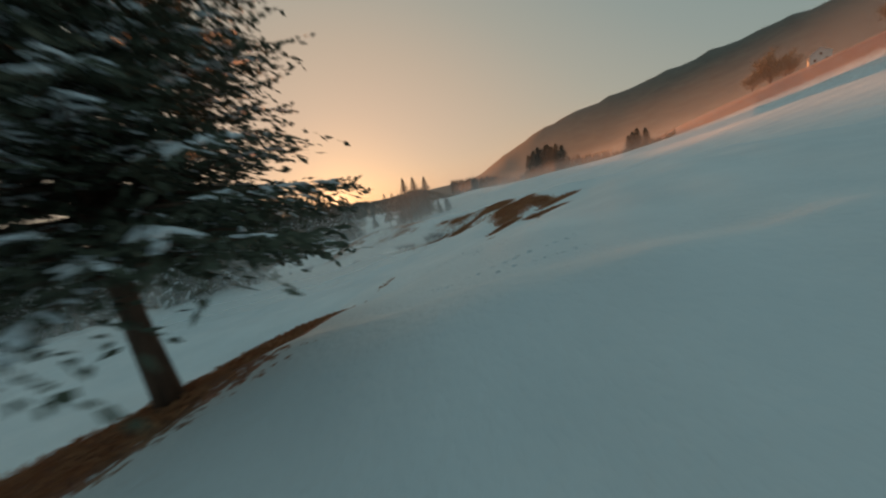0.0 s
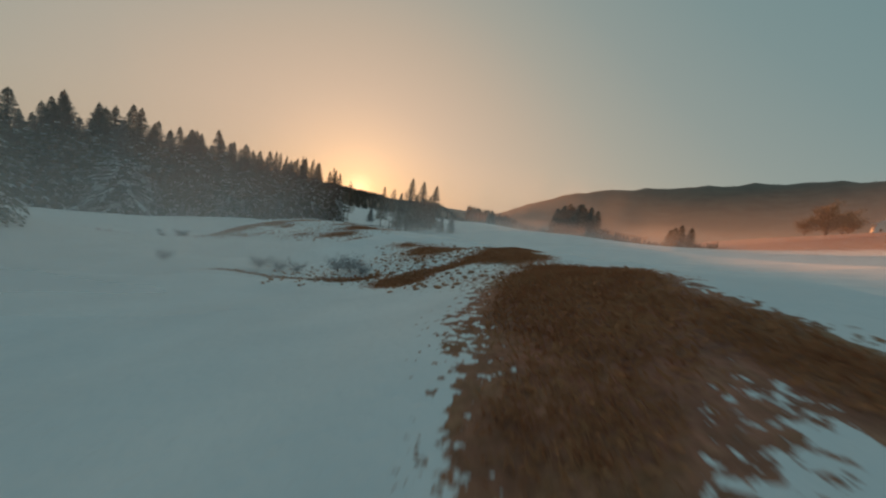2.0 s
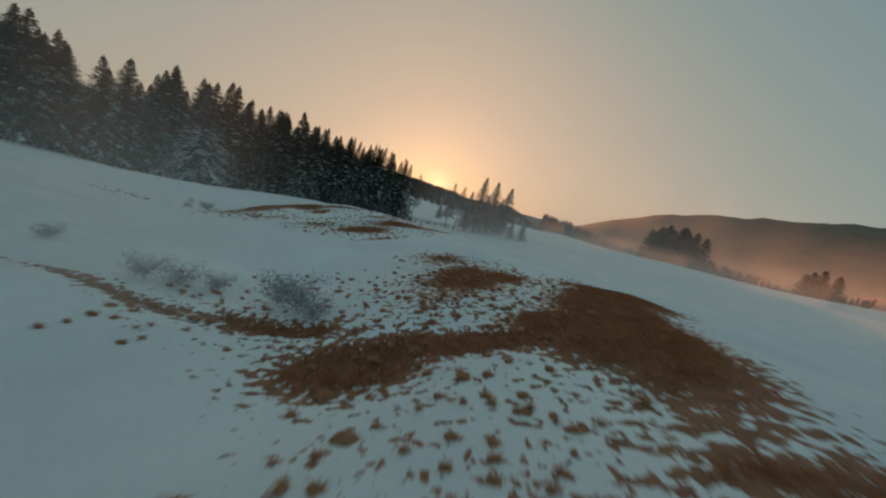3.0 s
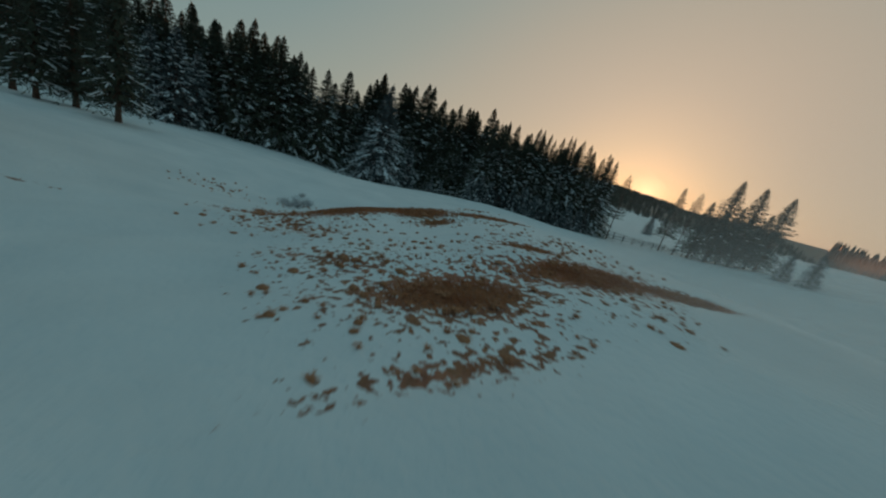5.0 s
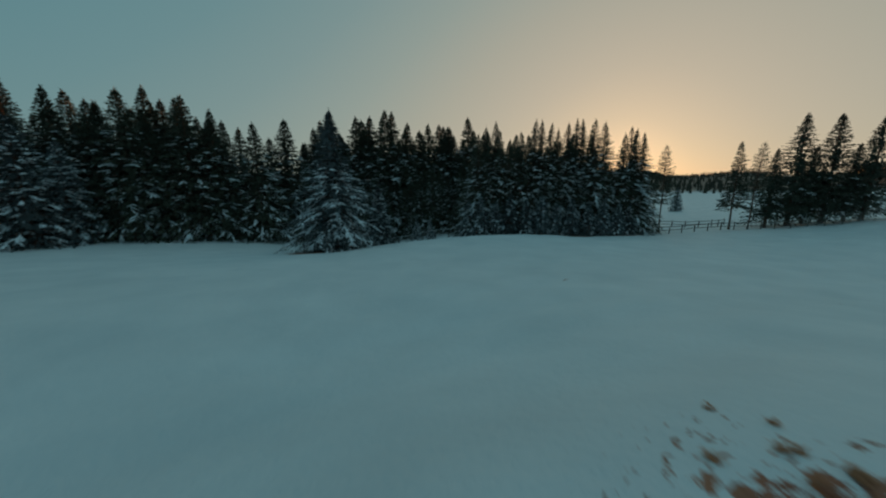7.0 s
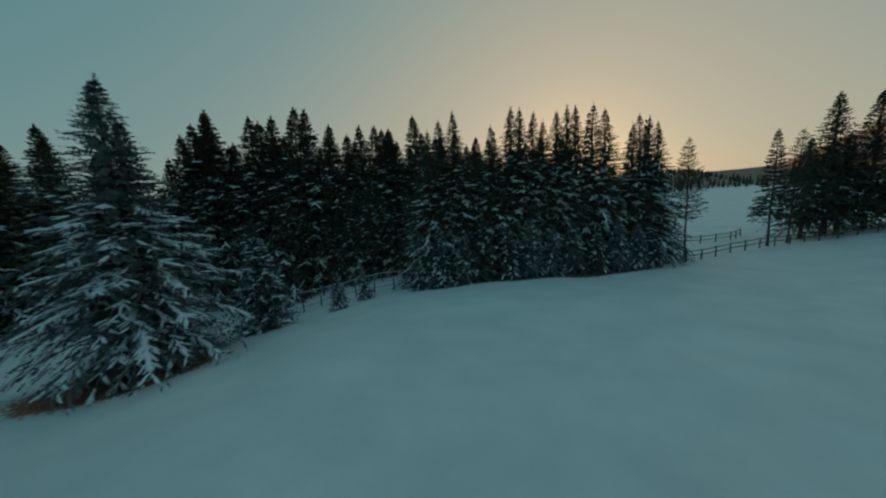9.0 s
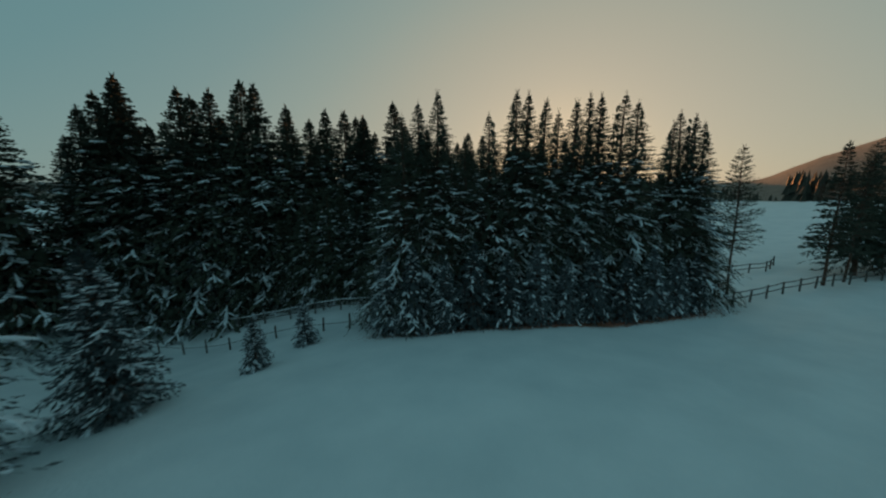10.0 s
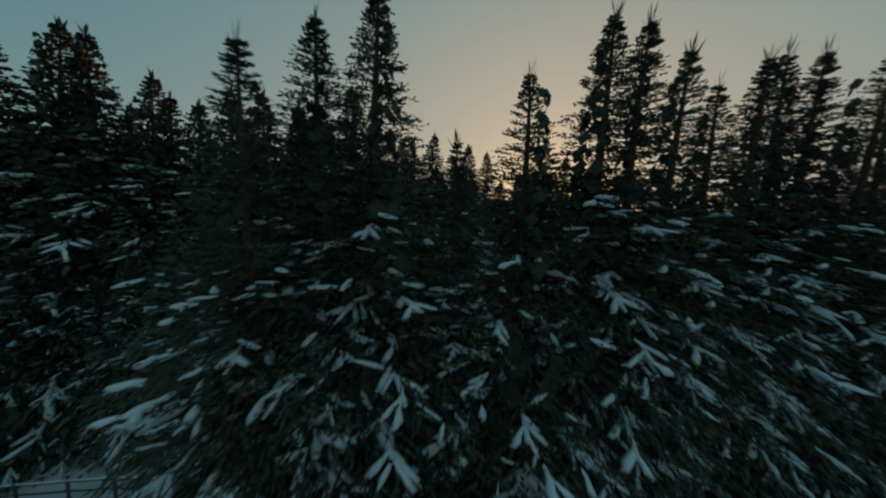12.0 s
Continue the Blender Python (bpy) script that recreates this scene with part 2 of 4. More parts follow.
def relief(x, y):
    """The meadow's height: a slope that falls to the woods, hillocks, grassy banks, a terrace's brow, the hills round about."""
    x, y = np.asarray(x, float), np.asarray(y, float)
    z = -10 + 0.145 * 12 * np.logaddexp(0, np.minimum(x + 15, 420) / 12.0) * (1 - 0.85 * step((y - 200) / 150)) + 4.5 * np.exp(-(y / 45) ** 2)
    for a, b, h in HILLOCKS:
        z = z + h * np.exp(-((x - a) ** 2 + (y - b) ** 2) / 338.0)
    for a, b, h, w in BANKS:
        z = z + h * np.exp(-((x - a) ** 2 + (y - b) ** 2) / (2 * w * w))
    bx, by = x - 0.75, y - 1.0
    brow = np.interp(by, [-6, -3, -1.8, -1.3, -0.8, 4.2, 8, 14], [-40, -30, -26, -24.3, -22.75, -21.1, -20.0, -18.6])
    crest = np.interp(by, [-6, -3, -0.8, 1.5, 4.2, 8], [0.5, 0.8, 0.82, 0.35, -0.28, 0.0])
    side = (brow - bx) * np.interp(by, [-1.5, -0.8, 0.2], [0.31, 0.5, 0.95])
    along = step((by + 14) / 6) * step((13 - by) / 6)
    z = z + along * (crest * np.exp(-(side / np.where(side > 0, 1.6, 3.2)) ** 2) - 0.95 * step((side - 0.2) / 3.2) * step((17 - side) / 9))
    z = z + 0.05 * np.sin(0.9 * x + 0.4 * y) * np.sin(0.7 * y - 0.3 * x) + 0.03 * np.sin(2.1 * x - 1.3 * y)
    # wooded ridge beyond the plain
    r = np.hypot(x + 15, y - 15)
    az = np.degrees(np.arctan2(x + 15, y - 15))
    ridge = 24 + 3 * np.sin(x / 75.0) + 2 * np.sin(x / 31.0 + 1)
    lift = step((y - 240) / 520) * step((205 - x) / 145)
    z = z + lift * (ridge - 5 - 2.5 * step((x + 100) / 60))
    flank = step((700 - x) / 200)
    z = z - 0.15 * np.clip(y - 82, -40, 255) * step((x - 25) / 70) * flank + 11.0 * step((x - 70) / 150) * flank
    # mountains to the north-east
    skyline = sum(np.interp(az + k, [-180, -60, 8, 13.0, 14.0, 16.8, 21.4, 25.5, 30.5, 38, 45, 51, 56, 61, 90, 180],
                            [1.0, 1.0, 0.6, 0.8, 0.9, 2.3, 4.2, 5.7, 6.75, 7.75, 8.7, 9.3, 9.7, 9.9, 10.0, 6.0]) for k in (-0.8, 0, 0.8)) / 3
    peak = np.tan(np.radians(skyline)) * 2300 * (1.02 + 0.015 * np.sin(az * 1.1) + 0.012 * np.sin(az * 2.7 + 1))
    m = step((r - 800) / 1500)
    z = z * (1 - m) + m * peak * step(1 - (r - 2300) / 4000)
    return z


def ground_at(x, y):
    return float(relief(np.array([x]), np.array([y]))[0])


# thawed patches: x, y, half-length, half-width, heading, strength
THAW_A = [(-23.25, -0.7, 2.8, 0.75, 17, 1.35), (-20.95, 1.4, 1.9, 0.70, 70, 1.35), (-20.45, 3.4, 2.2, 0.42, 71, 1.2), (-19.05, 7.4, 1.3, 0.09, 72, 1.1), (-14.1, 10.8, 0.8, 0.16, 95, 0.62), (-12.6, 13.2, 1.2, 0.55, 10, 1.2), (-11.9, 14.6, 1.1, 0.9, 60, 1.2),
          (-10.7, 12.0, 1.3, 0.70, 150, 1.2), (-9.1, 13.6, 1.6, 0.55, 10, 1.2), (-11.5, 10.7, 0.7, 0.15, 10, 0.9), (-10.35, 17.8, 3.9, 1.55, 70, 1.4), (-9.6, 15.3, 1.7, 0.85, 88, 1.25), (-9.0, 21.0, 1.8, 1.2, 60, 1.2)]
THAW_B = [(-13.4, 24.1, 1.2, 0.75, 40, 1.3), (-11.7, 24.95, 1.8, 0.42, 6, 1.3), (-10.2, 26.0, 1.0, 0.8, 60, 1.3), (-9.6, 25.2, 1.2, 0.9, 40, 1.3), (-8.6, 27.2, 4.2, 1.3, 82, 1.4), (-7.2, 31.0, 2.4, 1.4, 100, 1.2), (-12.2, 30.3, 2.7, 1.15, 85, 0.98), (-11.0, 31.5, 2.0, 1.0, 80, 0.85),
          (-15.3, 25.1, 1.6, 0.34, 2, 0.95), (-19.0, 24.95, 3.6, 0.2, -4, 0.8), (-9.5, 22.2, 0.7, 0.3, 10, 0.9), (-13.4, 34.0, 1.6, 1.0, 60, 0.7), (-17.0, 36.0, 2.0, 0.3, 70, 0.65), (-29.7, 32.1, 1.9, 0.12, 58, 0.7)]
THAW_C = [(-18.5, 37.6, 1.6, 0.9, 60, 0.98), (-17.3, 41.6, 2.4, 0.8, 58, 1.1), (-15.4, 43.8, 1.9, 0.7, 45, 1.0), (-27.3, 41.9, 2.6, 0.9, 78, 1.15), (-26.2, 44.0, 1.9, 0.85, 60, 1.2), (-23.6, 46.4, 2.3, 0.30, 35, 1.0),
          (-22.4, 47.0, 1.2, 0.40, 30, 0.9), (-20.6, 52.2, 2.8, 0.35, 42, 1.0), (-21.1, 42.8, 2.1, 0.09, 117, 0.56), (-28.2, 38.6, 2.6, 0.35, 60, 0.65), (-21.2, 36.7, 1.5, 0.7, 30, 0.45), (-24.5, 43.9, 0.9, 0.40, 75, 0.8), (-19.2, 41.8, 1.0, 0.35, 30, 0.8),
          (-25.9, 38.1, 2.6, 0.24, 165, 0.50), (-23.9, 38.4, 1.0, 0.18, 170, 0.50), (-29.2, 38.5, 2.4, 0.35, 160, 0.7)]
# bare earth under the trees, small dark marks in the far snow
THAW_D = [(-41.5, 89.6, 12.0, 1.7, 34.5, 1.2), (-55.4, 64.0, 3.6, 2.6, 60, 1.3), (-21.8, 0.1, 0.9, 0.6, 70, 1.2), (-51.8, 86.8, 3.0, 1.6, 30, 1.2), (-30.2, 59.7, 0.5, 0.07, 30, 0.7), (-21.5, 61.3, 0.6, 0.08, 10, 0.7),
          (-25.0, 47.5, 0.9, 0.30, 35, 0.62)]
# meadow where tussocks stand through thin snow: x, y, radius, strength
TUSSOCK = [(-14.1, 10.8, 0.8, 0.20), (-13.3, 11.4, 2.6, 0.03), (-12.8, 27.3, 4.0, 0.38), (-11.8, 32.5, 4.5, 0.26), (-19.6, 37.7, 3.6, 0.37), (-24.6, 43.7, 1.9, 0.40), (-18.6, 44.6, 3, 0.30),
           (-23.3, 44.9, 2.0, 0.30), (-21.5, 0.4, 2.5, 0.04), (-25.8, 38.6, 3.4, 0.38), (-19.2, 42.6, 2.4, 0.34), (-12.4, 16.5, 1.4, 0.07), (-16.6, 25.8, 3, 0.31), (-11.8, 22.3, 2.4, 0.33),
           (-15.2, 6.7, 3.5, 0.03), (-11.5, 7.2, 3.5, 0.03), (-34.5, 38.4, 2.6, 0.24), (-25.2, 47.6, 1.2, 0.40), (-16.2, 40.8, 1.7, 0.36), (-32.8, 41.7, 1.5, 0.30)]


def tussock_field(x, y):
    g = np.zeros_like(x)
    for a, b, r, s in TUSSOCK:
        g = np.maximum(g, s * np.exp(-((x - a) ** 2 + (y - b) ** 2) / (r * r)))
    return g


def melt_field(x, y):
    f = np.zeros_like(x)
    for a, b, l, w, turn, s in THAW_A + THAW_B + THAW_C + THAW_D:
        c, n = math.cos(radians(turn)), math.sin(radians(turn))
        u, v = (x - a) * c + (y - b) * n, -(x - a) * n + (y - b) * c
        f = np.maximum(f, s * np.exp(-((u / l) ** 2 + (v / w) ** 2) ** 0.9 * 0.85))
    # east slope half bared: brown grass that also carries the sunlit orange as colour
    f = np.maximum(f, 0.78 * step((x - 28) / 70) * step((420 - x) / 60) * step((330 - y) / 60))
    return f + 0.66 * tussock_field(x, y)


def graded(lo, hi, fine, far_lo, far_hi, mids=()):
    """Grid lines: fine between lo and hi, coarser in the mid ranges, then growing out to the horizon."""
    line = list(np.arange(lo, hi + 1e-6, fine))
    (mlo, mhi, mstep) = mids
    left, right = list(np.arange(lo - mstep, mlo, -mstep)), list(np.arange(hi + mstep, mhi, mstep))
    line = left[::-1] + line + right
    d = mstep
    while line[-1] < far_hi:
        d *= 1.055
        line.append(line[-1] + d)
    d = mstep
    while line[0] > far_lo:
        d *= 1.09
        line.insert(0, line[0] - d)
    return np.array(line)


gx = graded(-35, -2, 0.22, -3800, 3800, (-76, 26, 0.8))
gy = graded(-7, 58, 0.22, -2500, 4200, (-14, 118, 0.8))
GX, GY = np.meshgrid(gx, gy)
gz = relief(GX.ravel(), GY.ravel())
gm = melt_field(GX.ravel(), GY.ravel())
ragged = np.clip(0.36 + 3.2 * tussock_field(GX.ravel(), GY.ravel()) + step((GX.ravel() - 20) / 20), 0, 1)
near_mask = (np.abs(GX.ravel() + 20) < 45) & (np.abs(GY.ravel() - 40) < 80)
gz = gz - 0.05 * step((gm - 0.3) / 0.4) * near_mask
gr = np.hypot(GX.ravel() + 15, GY.ravel() - 15)
wood = np.clip(step((GY.ravel() - 300) / 60) * step((230 - GX.ravel()) / 60) + step((gr - 560) / 160), 0, 1)
nx, ny = len(gx), len(gy)
idx = np.arange(nx * ny).reshape(ny, nx)
# animal tracks pressed into the snow near the start: this stretch of the sheet is woven finer
TRACKS = [((-17.7, 6.2), (-16.8, 5.7), (-16.2, 6), (-15.5, 6.4), (-14.1, 6.9), (-11.6, 8.5)), ((-16.1, 4.6), (-16.3, 6), (-16.6, 7.5)), ((-15.5, 4.5), (-15.1, 5.5), (-14.5, 5.9), (-13.1, 6.3)), ((-16, 4.7), (-15.9, 5.7), (-15.2, 5.7)), ((-17.9, 1.9), (-16.4, 2.1), (-15.3, 2.4), (-13.9, 2.8)), ((-16.9, 1.6), (-15.6, 1.6), (-14.1, 1.7)), ((-15.2, 7.3), (-14.7, 8.9), (-14.2, 10.7))]


def pressed(x, y):
    """Depth of the prints: a pit with a low rim, every stride along each track; also the colour that darkens some pits.
    """
    r = np.random.default_rng(21)
    z, pit_shade = np.zeros_like(x), np.zeros_like(x)
    for track in TRACKS:
        p = np.array(track)
        c = np.r_[0, np.cumsum(np.linalg.norm(np.diff(p, axis=0), axis=1))]
        for k, u in enumerate(np.arange(0.05, c[-1], 0.17)):
            if r.random() < 0.25:
                continue
            a, b = np.interp(u, c, p[:, 0]) + r.normal(0, 0.05) + 0.05 * (-1) ** k, np.interp(u, c, p[:, 1]) + r.normal(0, 0.05)
            size, deep, turn = r.uniform(0.028, 0.065), r.uniform(0.05, 0.10), r.uniform(0, 3.14)
            near = (np.abs(x - a) < 0.35) & (np.abs(y - b) < 0.35)
            dx, dy = x[near] - a, y[near] - b
            q = np.sqrt((dx * math.cos(turn) + dy * math.sin(turn)) ** 2 + (1.5 * (dy * math.cos(turn) - dx * math.sin(turn))) ** 2) / size
            z[near] -= deep * np.exp(-q ** 4) - 0.15 * deep * np.exp(-((q - 1.5) / 0.4) ** 2)
            # half of the pits take the grass colour, painting their shade deeper
            if r.random() < 0.5:
                pit_shade[near] = np.maximum(pit_shade[near], r.uniform(0.75, 1.1) * np.exp(-q ** 2))
    return z, pit_shade


i0, i1 = np.searchsorted(gx, -19.0), np.searchsorted(gx, -12.0)
j0, j1 = np.searchsorted(gy, 1.0), np.searchsorted(gy, 11.5)
cut = np.zeros((ny - 1, nx - 1), bool)
cut[j0:j1, i0:i1] = True
gfaces = np.stack([idx[:-1, :-1], idx[:-1, 1:], idx[1:, 1:], idx[1:, :-1]], -1)[~cut]
K = 8
ui, vj = np.arange((i1 - i0) * K + 1) / K + i0, np.arange((j1 - j0) * K + 1) / K + j0
UI, VJ = np.meshgrid(ui, vj)


def woven(values):
    g = values.reshape(ny, nx)
    i, j = np.minimum(UI.astype(int), i1 - 1), np.minimum(VJ.astype(int), j1 - 1)
    u, v = UI - i, VJ - j
    return (g[j, i] * (1 - u) * (1 - v) + g[j, i + 1] * u * (1 - v) + g[j + 1, i] * (1 - u) * v + g[j + 1, i + 1] * u * v).ravel()


fx_, fy_ = woven(GX.ravel()), woven(GY.ravel())
pits, pit_shade_ = pressed(fx_, fy_)
fz_ = woven(gz) + pits
fidx = np.arange(UI.size).reshape(UI.shape) + nx * ny
ffaces = np.stack([fidx[:-1, :-1], fidx[:-1, 1:], fidx[1:, 1:], fidx[1:, :-1]], -1).reshape(-1, 4)
gme = mesh_from("ground", np.concatenate([np.stack([GX.ravel(), GY.ravel(), gz], -1), np.stack([fx_, fy_, fz_], -1)]), np.concatenate([gfaces, ffaces]), GROUND, True)
gm, wood, ragged = np.r_[gm, np.maximum(woven(gm), pit_shade_)], np.r_[wood, woven(wood)], np.r_[ragged, woven(ragged)]
for nm, vals in (("melt", gm), ("wood", wood), ("ragged", ragged)):
    at = gme.attributes.new(nm, "FLOAT", "POINT")
    at.data.foreach_set("value", vals.astype(np.float32))
ground = tagged(new("ground", gme), "snow-covered meadow with thawed patches of brown grass", "ground", kind="structure")


# ---- spruces ----
class Soup:
    """Collects points and faces for one mesh."""

    def __init__(self):
        self.v, self.f, self.n = [], [], 0

    def add(self, pts, faces):
        self.v.append(pts)
        self.f.extend([tuple(i + self.n for i in f) for f in faces])
        self.n += len(pts)

    def mesh(self, name, mat, smooth=False):
        return mesh_from(name, np.concatenate(self.v) if self.v else np.zeros((0, 3)), self.f, mat, smooth)


def tube(soup, path, radii, sides=7, rng=None):
    """A round, tapering stem along a path."""
    path = np.asarray(path, float)
    ring = []
    for i, (p, r) in enumerate(zip(path, radii)):
        d = path[min(i + 1, len(path) - 1)] - path[max(i - 1, 0)]
        d = d / (np.linalg.norm(d) + 1e-9)
        a = np.cross(d, (0.0, 1.0, 0.0) if abs(d[1]) < 0.9 else (1.0, 0.0, 0.0))
        a /= np.linalg.norm(a)
        b = np.cross(d, a)
        for k in range(sides):
            q = 2 * math.pi * k / sides
            rr = r * (1 + (0.10 * (rng.random() - 0.5) if rng is not None else 0))
            ring.append(p + rr * (a * math.cos(q) + b * math.sin(q)))
    faces = []
    for i in range(len(path) - 1):
        for k in range(sides):
            k2 = (k + 1) % sides
            faces.append((i * sides + k, i * sides + k2, (i + 1) * sides + k2, (i + 1) * sides + k))
    faces.append(tuple(range(sides))[::-1])
    faces.append(tuple((len(path) - 1) * sides + k for k in range(sides)))
    soup.add(np.array(ring), faces)


def snow_lump(soup, path, width, thick, rng):
    """Snow lying along a branch: an uneven strip, domed above, ragged at its sides, tapering to its tip."""
    n = len(path)
    pts, faces = [], []
    for i, p in enumerate(path):
        d = path[min(i + 1, n - 1)] - path[max(i - 1, 0)]
        side = np.cross(d, (0, 0, 1))
        side = side / (np.linalg.norm(side) + 1e-9)
        t = i / (n - 1)
        w = width * (0.15 + 0.95 * math.sin(math.pi * min(0.97, 0.06 + 0.70 * t)))
        a, b = w * rng.uniform(0.25, 0.75), w * rng.uniform(0.25, 0.75)
        h = thick * rng.uniform(0.5, 1.3) * (0.3 + 0.7 * math.sin(math.pi * (0.1 + 0.8 * t)))
        drop_a, drop_b = h * rng.uniform(0.2, 1.1), h * rng.uniform(0.2, 1.1)
        pts += [p - side * a - (0, 0, drop_a), p - side * a * 0.4 + (0, 0, h), p + side * b * 0.4 + (0, 0, 0.9 * h), p + side * b - (0, 0, drop_b)]
    for i in range(n - 1):
        a, b = 4 * i, 4 * i + 4
        faces += [(a, b, b + 1, a + 1), (a + 1, b + 1, b + 2, a + 2), (a + 2, b + 2, b + 3, a + 3), (a + 3, b + 3, b, a)]
    faces += [(3, 2, 1, 0), (4 * n - 4, 4 * n - 3, 4 * n - 2, 4 * n - 1)]
    soup.add(np.array(pts), faces)


def spruce(seed, H, R, whorl=0.42, per=7, twigs=9, leaf=0.13, snow=0.5, snow_top=0.65, bare=0.03, droop=0.55, sparse=0.0, trunk_r=None, power=0.85, lump=0.22, fine_snow=0.0, spread=0.40, kites=2, core=1.0, needles=None, profile=None):
    """Meshes of one spruce: its trunk with limbs, the needled sprays, the snow that lies on them."""
    rng = np.random.default_rng(seed)
    wood_s, leaf_s, snow_s = Soup(), [], Soup()
    tr = trunk_r or 0.016 * H + 0.03
    zs = np.linspace(0, H * 0.985, 12)
    lean = rng.normal(0, 0.012, 2)
    trunk_path = np.stack([lean[0] * zs + 0.04 * np.sin(zs * 0.8 + seed), lean[1] * zs + 0.04 * np.cos(zs * 0.6 + seed), zs], -1)
    trunk_path[0, 2] = -0.25
    tube(wood_s, trunk_path, tr * (1 - zs / H) ** 0.8 + 0.012 + 0.35 * tr * np.exp(-zs / 0.25), 8, rng)
    z = H * bare
    while z < H * 0.985:
        t = z / H
        n = max(4, int(round(per * (0.75 + 0.5 * rng.random()))))
        turn = rng.random() * 6.28
        for k in range(n):
            if rng.random() < sparse:
                continue
            a = turn + 6.283 * (k + rng.uniform(-0.3, 0.3)) / n
            L = R * (np.interp(t, *profile) if profile else (1 - t) ** power) * (rng.uniform(0.66, 1.1) if t < 0.75 else rng.uniform(0.8, 1.05)) * min(1.0, 0.72 + 2.2 * t) + 0.03
            zz = z + rng.uniform(-0.7, 0.7) * whorl * (1 - 0.8 * t)
            if zz > H * 0.98:
                continue
            lf = leaf * (0.62 + 0.38 * (1 - t))
            o = np.array([np.interp(zz, zs, trunk_path[:, 0]), np.interp(zz, zs, trunk_path[:, 1]), zz])
            out = np.array([math.cos(a), math.sin(a), 0.0])
            up0 = 0.52 * t - 0.06 + rng.normal(0, 0.10)
            dr = droop * (1 - 0.75 * t) * rng.uniform(0.7, 1.3)
            s = np.linspace(0, 1, 5)
            path = o + np.outer(s * L, out)
            path[:, 2] += L * (up0 * s - dr * s ** 2 + 0.16 * np.maximum(s - 0.7, 0))
            bend = np.cross(out, (0, 0, 1)) * rng.normal(0, 0.08) * L
            path += np.outer(s ** 2, bend)
            if L > 0.5 * R * 0.5 and twigs > 8:
                tube(wood_s, path[:4], np.array([0.05, 0.035, 0.022, 0.012]) * (0.4 + L / 4), 4)
            cnt = max(5, int(twigs * (0.60 + 0.55 * L / R)))
            sj = np.sort(rng.uniform(0.10, 1.0, cnt))
            p = np.stack([np.interp(sj, s, path[:, i]) for i in range(3)], -1)
            tang = np.stack([np.gradient(path[:, i], s)[np.minimum((sj * 4).astype(int), 4)] for i in range(3)], -1)
            tang /= np.linalg.norm(tang, axis=1, keepdims=True)
            side = np.cross(tang, (0, 0, 1.0))
            side /= np.linalg.norm(side, axis=1, keepdims=True) + 1e-9
            sg = np.where(np.arange(cnt) % 2 == 0, 1.0, -1.0)[:, None]
            tl = (L * spread * (1.15 + 0.35 * t - 0.65 * sj) * rng.uniform(0.6, 1.25, cnt) + lf * 1.3)[:, None]
            d = tang * rng.uniform(0.5, 0.9, (cnt, 1)) + side * sg * rng.uniform(0.35, 0.9, (cnt, 1))
            d[:, 2] -= rng.uniform(0.0, 0.55, cnt) * (1.0 - 0.9 * t)
            d /= np.linalg.norm(d, axis=1, keepdims=True)
            for kk in range(kites):
                u = (kk + rng.uniform(0.0, 0.9, (cnt, 1))) / kites
                q0 = p + d * tl * u * 0.9
                kl = np.maximum(tl / kites * 1.25, lf * 2.0) * rng.uniform(0.7, 1.25, (cnt, 1))
                dd = d + side * rng.normal(0, 0.45, (cnt, 1)) + tang * rng.uniform(-0.1, 0.5, (cnt, 1))
                dd[:, 2] += rng.normal(-0.12 + 0.3 * t, 0.3, cnt)
                dd /= np.linalg.norm(dd, axis=1, keepdims=True)
                wv = np.cross(dd, rng.normal(0, 1, (cnt, 3)) + np.array([0, 0, 1.2]))
                wv /= np.linalg.norm(wv, axis=1, keepdims=True) + 1e-9
                wv *= lf * rng.uniform(0.6, 1.3, (cnt, 1))
                midp = q0 + dd * kl * 0.4
                leaf_s.append(np.stack([q0, midp + wv, q0 + dd * kl, midp - wv], 1))
            # the sprays' own end
            for _ in range(1 + int(L * 0.45)):
                if snow <= 0 or t >= snow_top or rng.random() > snow * (1 - 0.6 * t / snow_top) or L < 0.25:
                    continue
                m = rng.uniform(0.30, 0.80)
                sp = np.linspace(m, min(1.04, m + min(rng.uniform(0.22, 0.6), rng.uniform(1.6, 3.6) * lump / L)), 7)
                q = np.stack([np.interp(sp, s, path[:, i]) for i in range(3)], -1)
                q[:, 2] += 0.02
                snow_lump(snow_s, q, lump * rng.uniform(0.3, 0.85) * (0.5 + 0.5 * L / R), lump * 0.20, rng)
                for j in range(cnt):
                    if m - 0.08 < sj[j] < m + 0.3 and rng.random() < 0.6:
                        f = p[j] + np.outer((0.0, 0.35, 0.7, 1.0), d[j] * min(tl[j][0] * rng.uniform(0.6, 1.0), 1.8 * lump))
                        f[:, 2] += 0.03
                        snow_lump(snow_s, f, lump * rng.uniform(0.2, 0.5), lump * 0.15, rng)
            if fine_snow > 0 and t < snow_top:
                for j in range(cnt):
                    if rng.random() < fine_snow * (1 - 0.5 * t / snow_top):
                        q = p[j] + np.outer((0.1, 0.4, 0.7, 1.0), d[j] * min(tl[j][0], rng.uniform(0.9, 1.9) * lump))
                        q[:, 2] += 0.03
                        snow_lump(snow_s, q, lump * rng.uniform(0.2, 0.55), lump * 0.14, rng)
        z += whorl * (1 - 0.55 * t) * rng.uniform(0.8, 1.2)
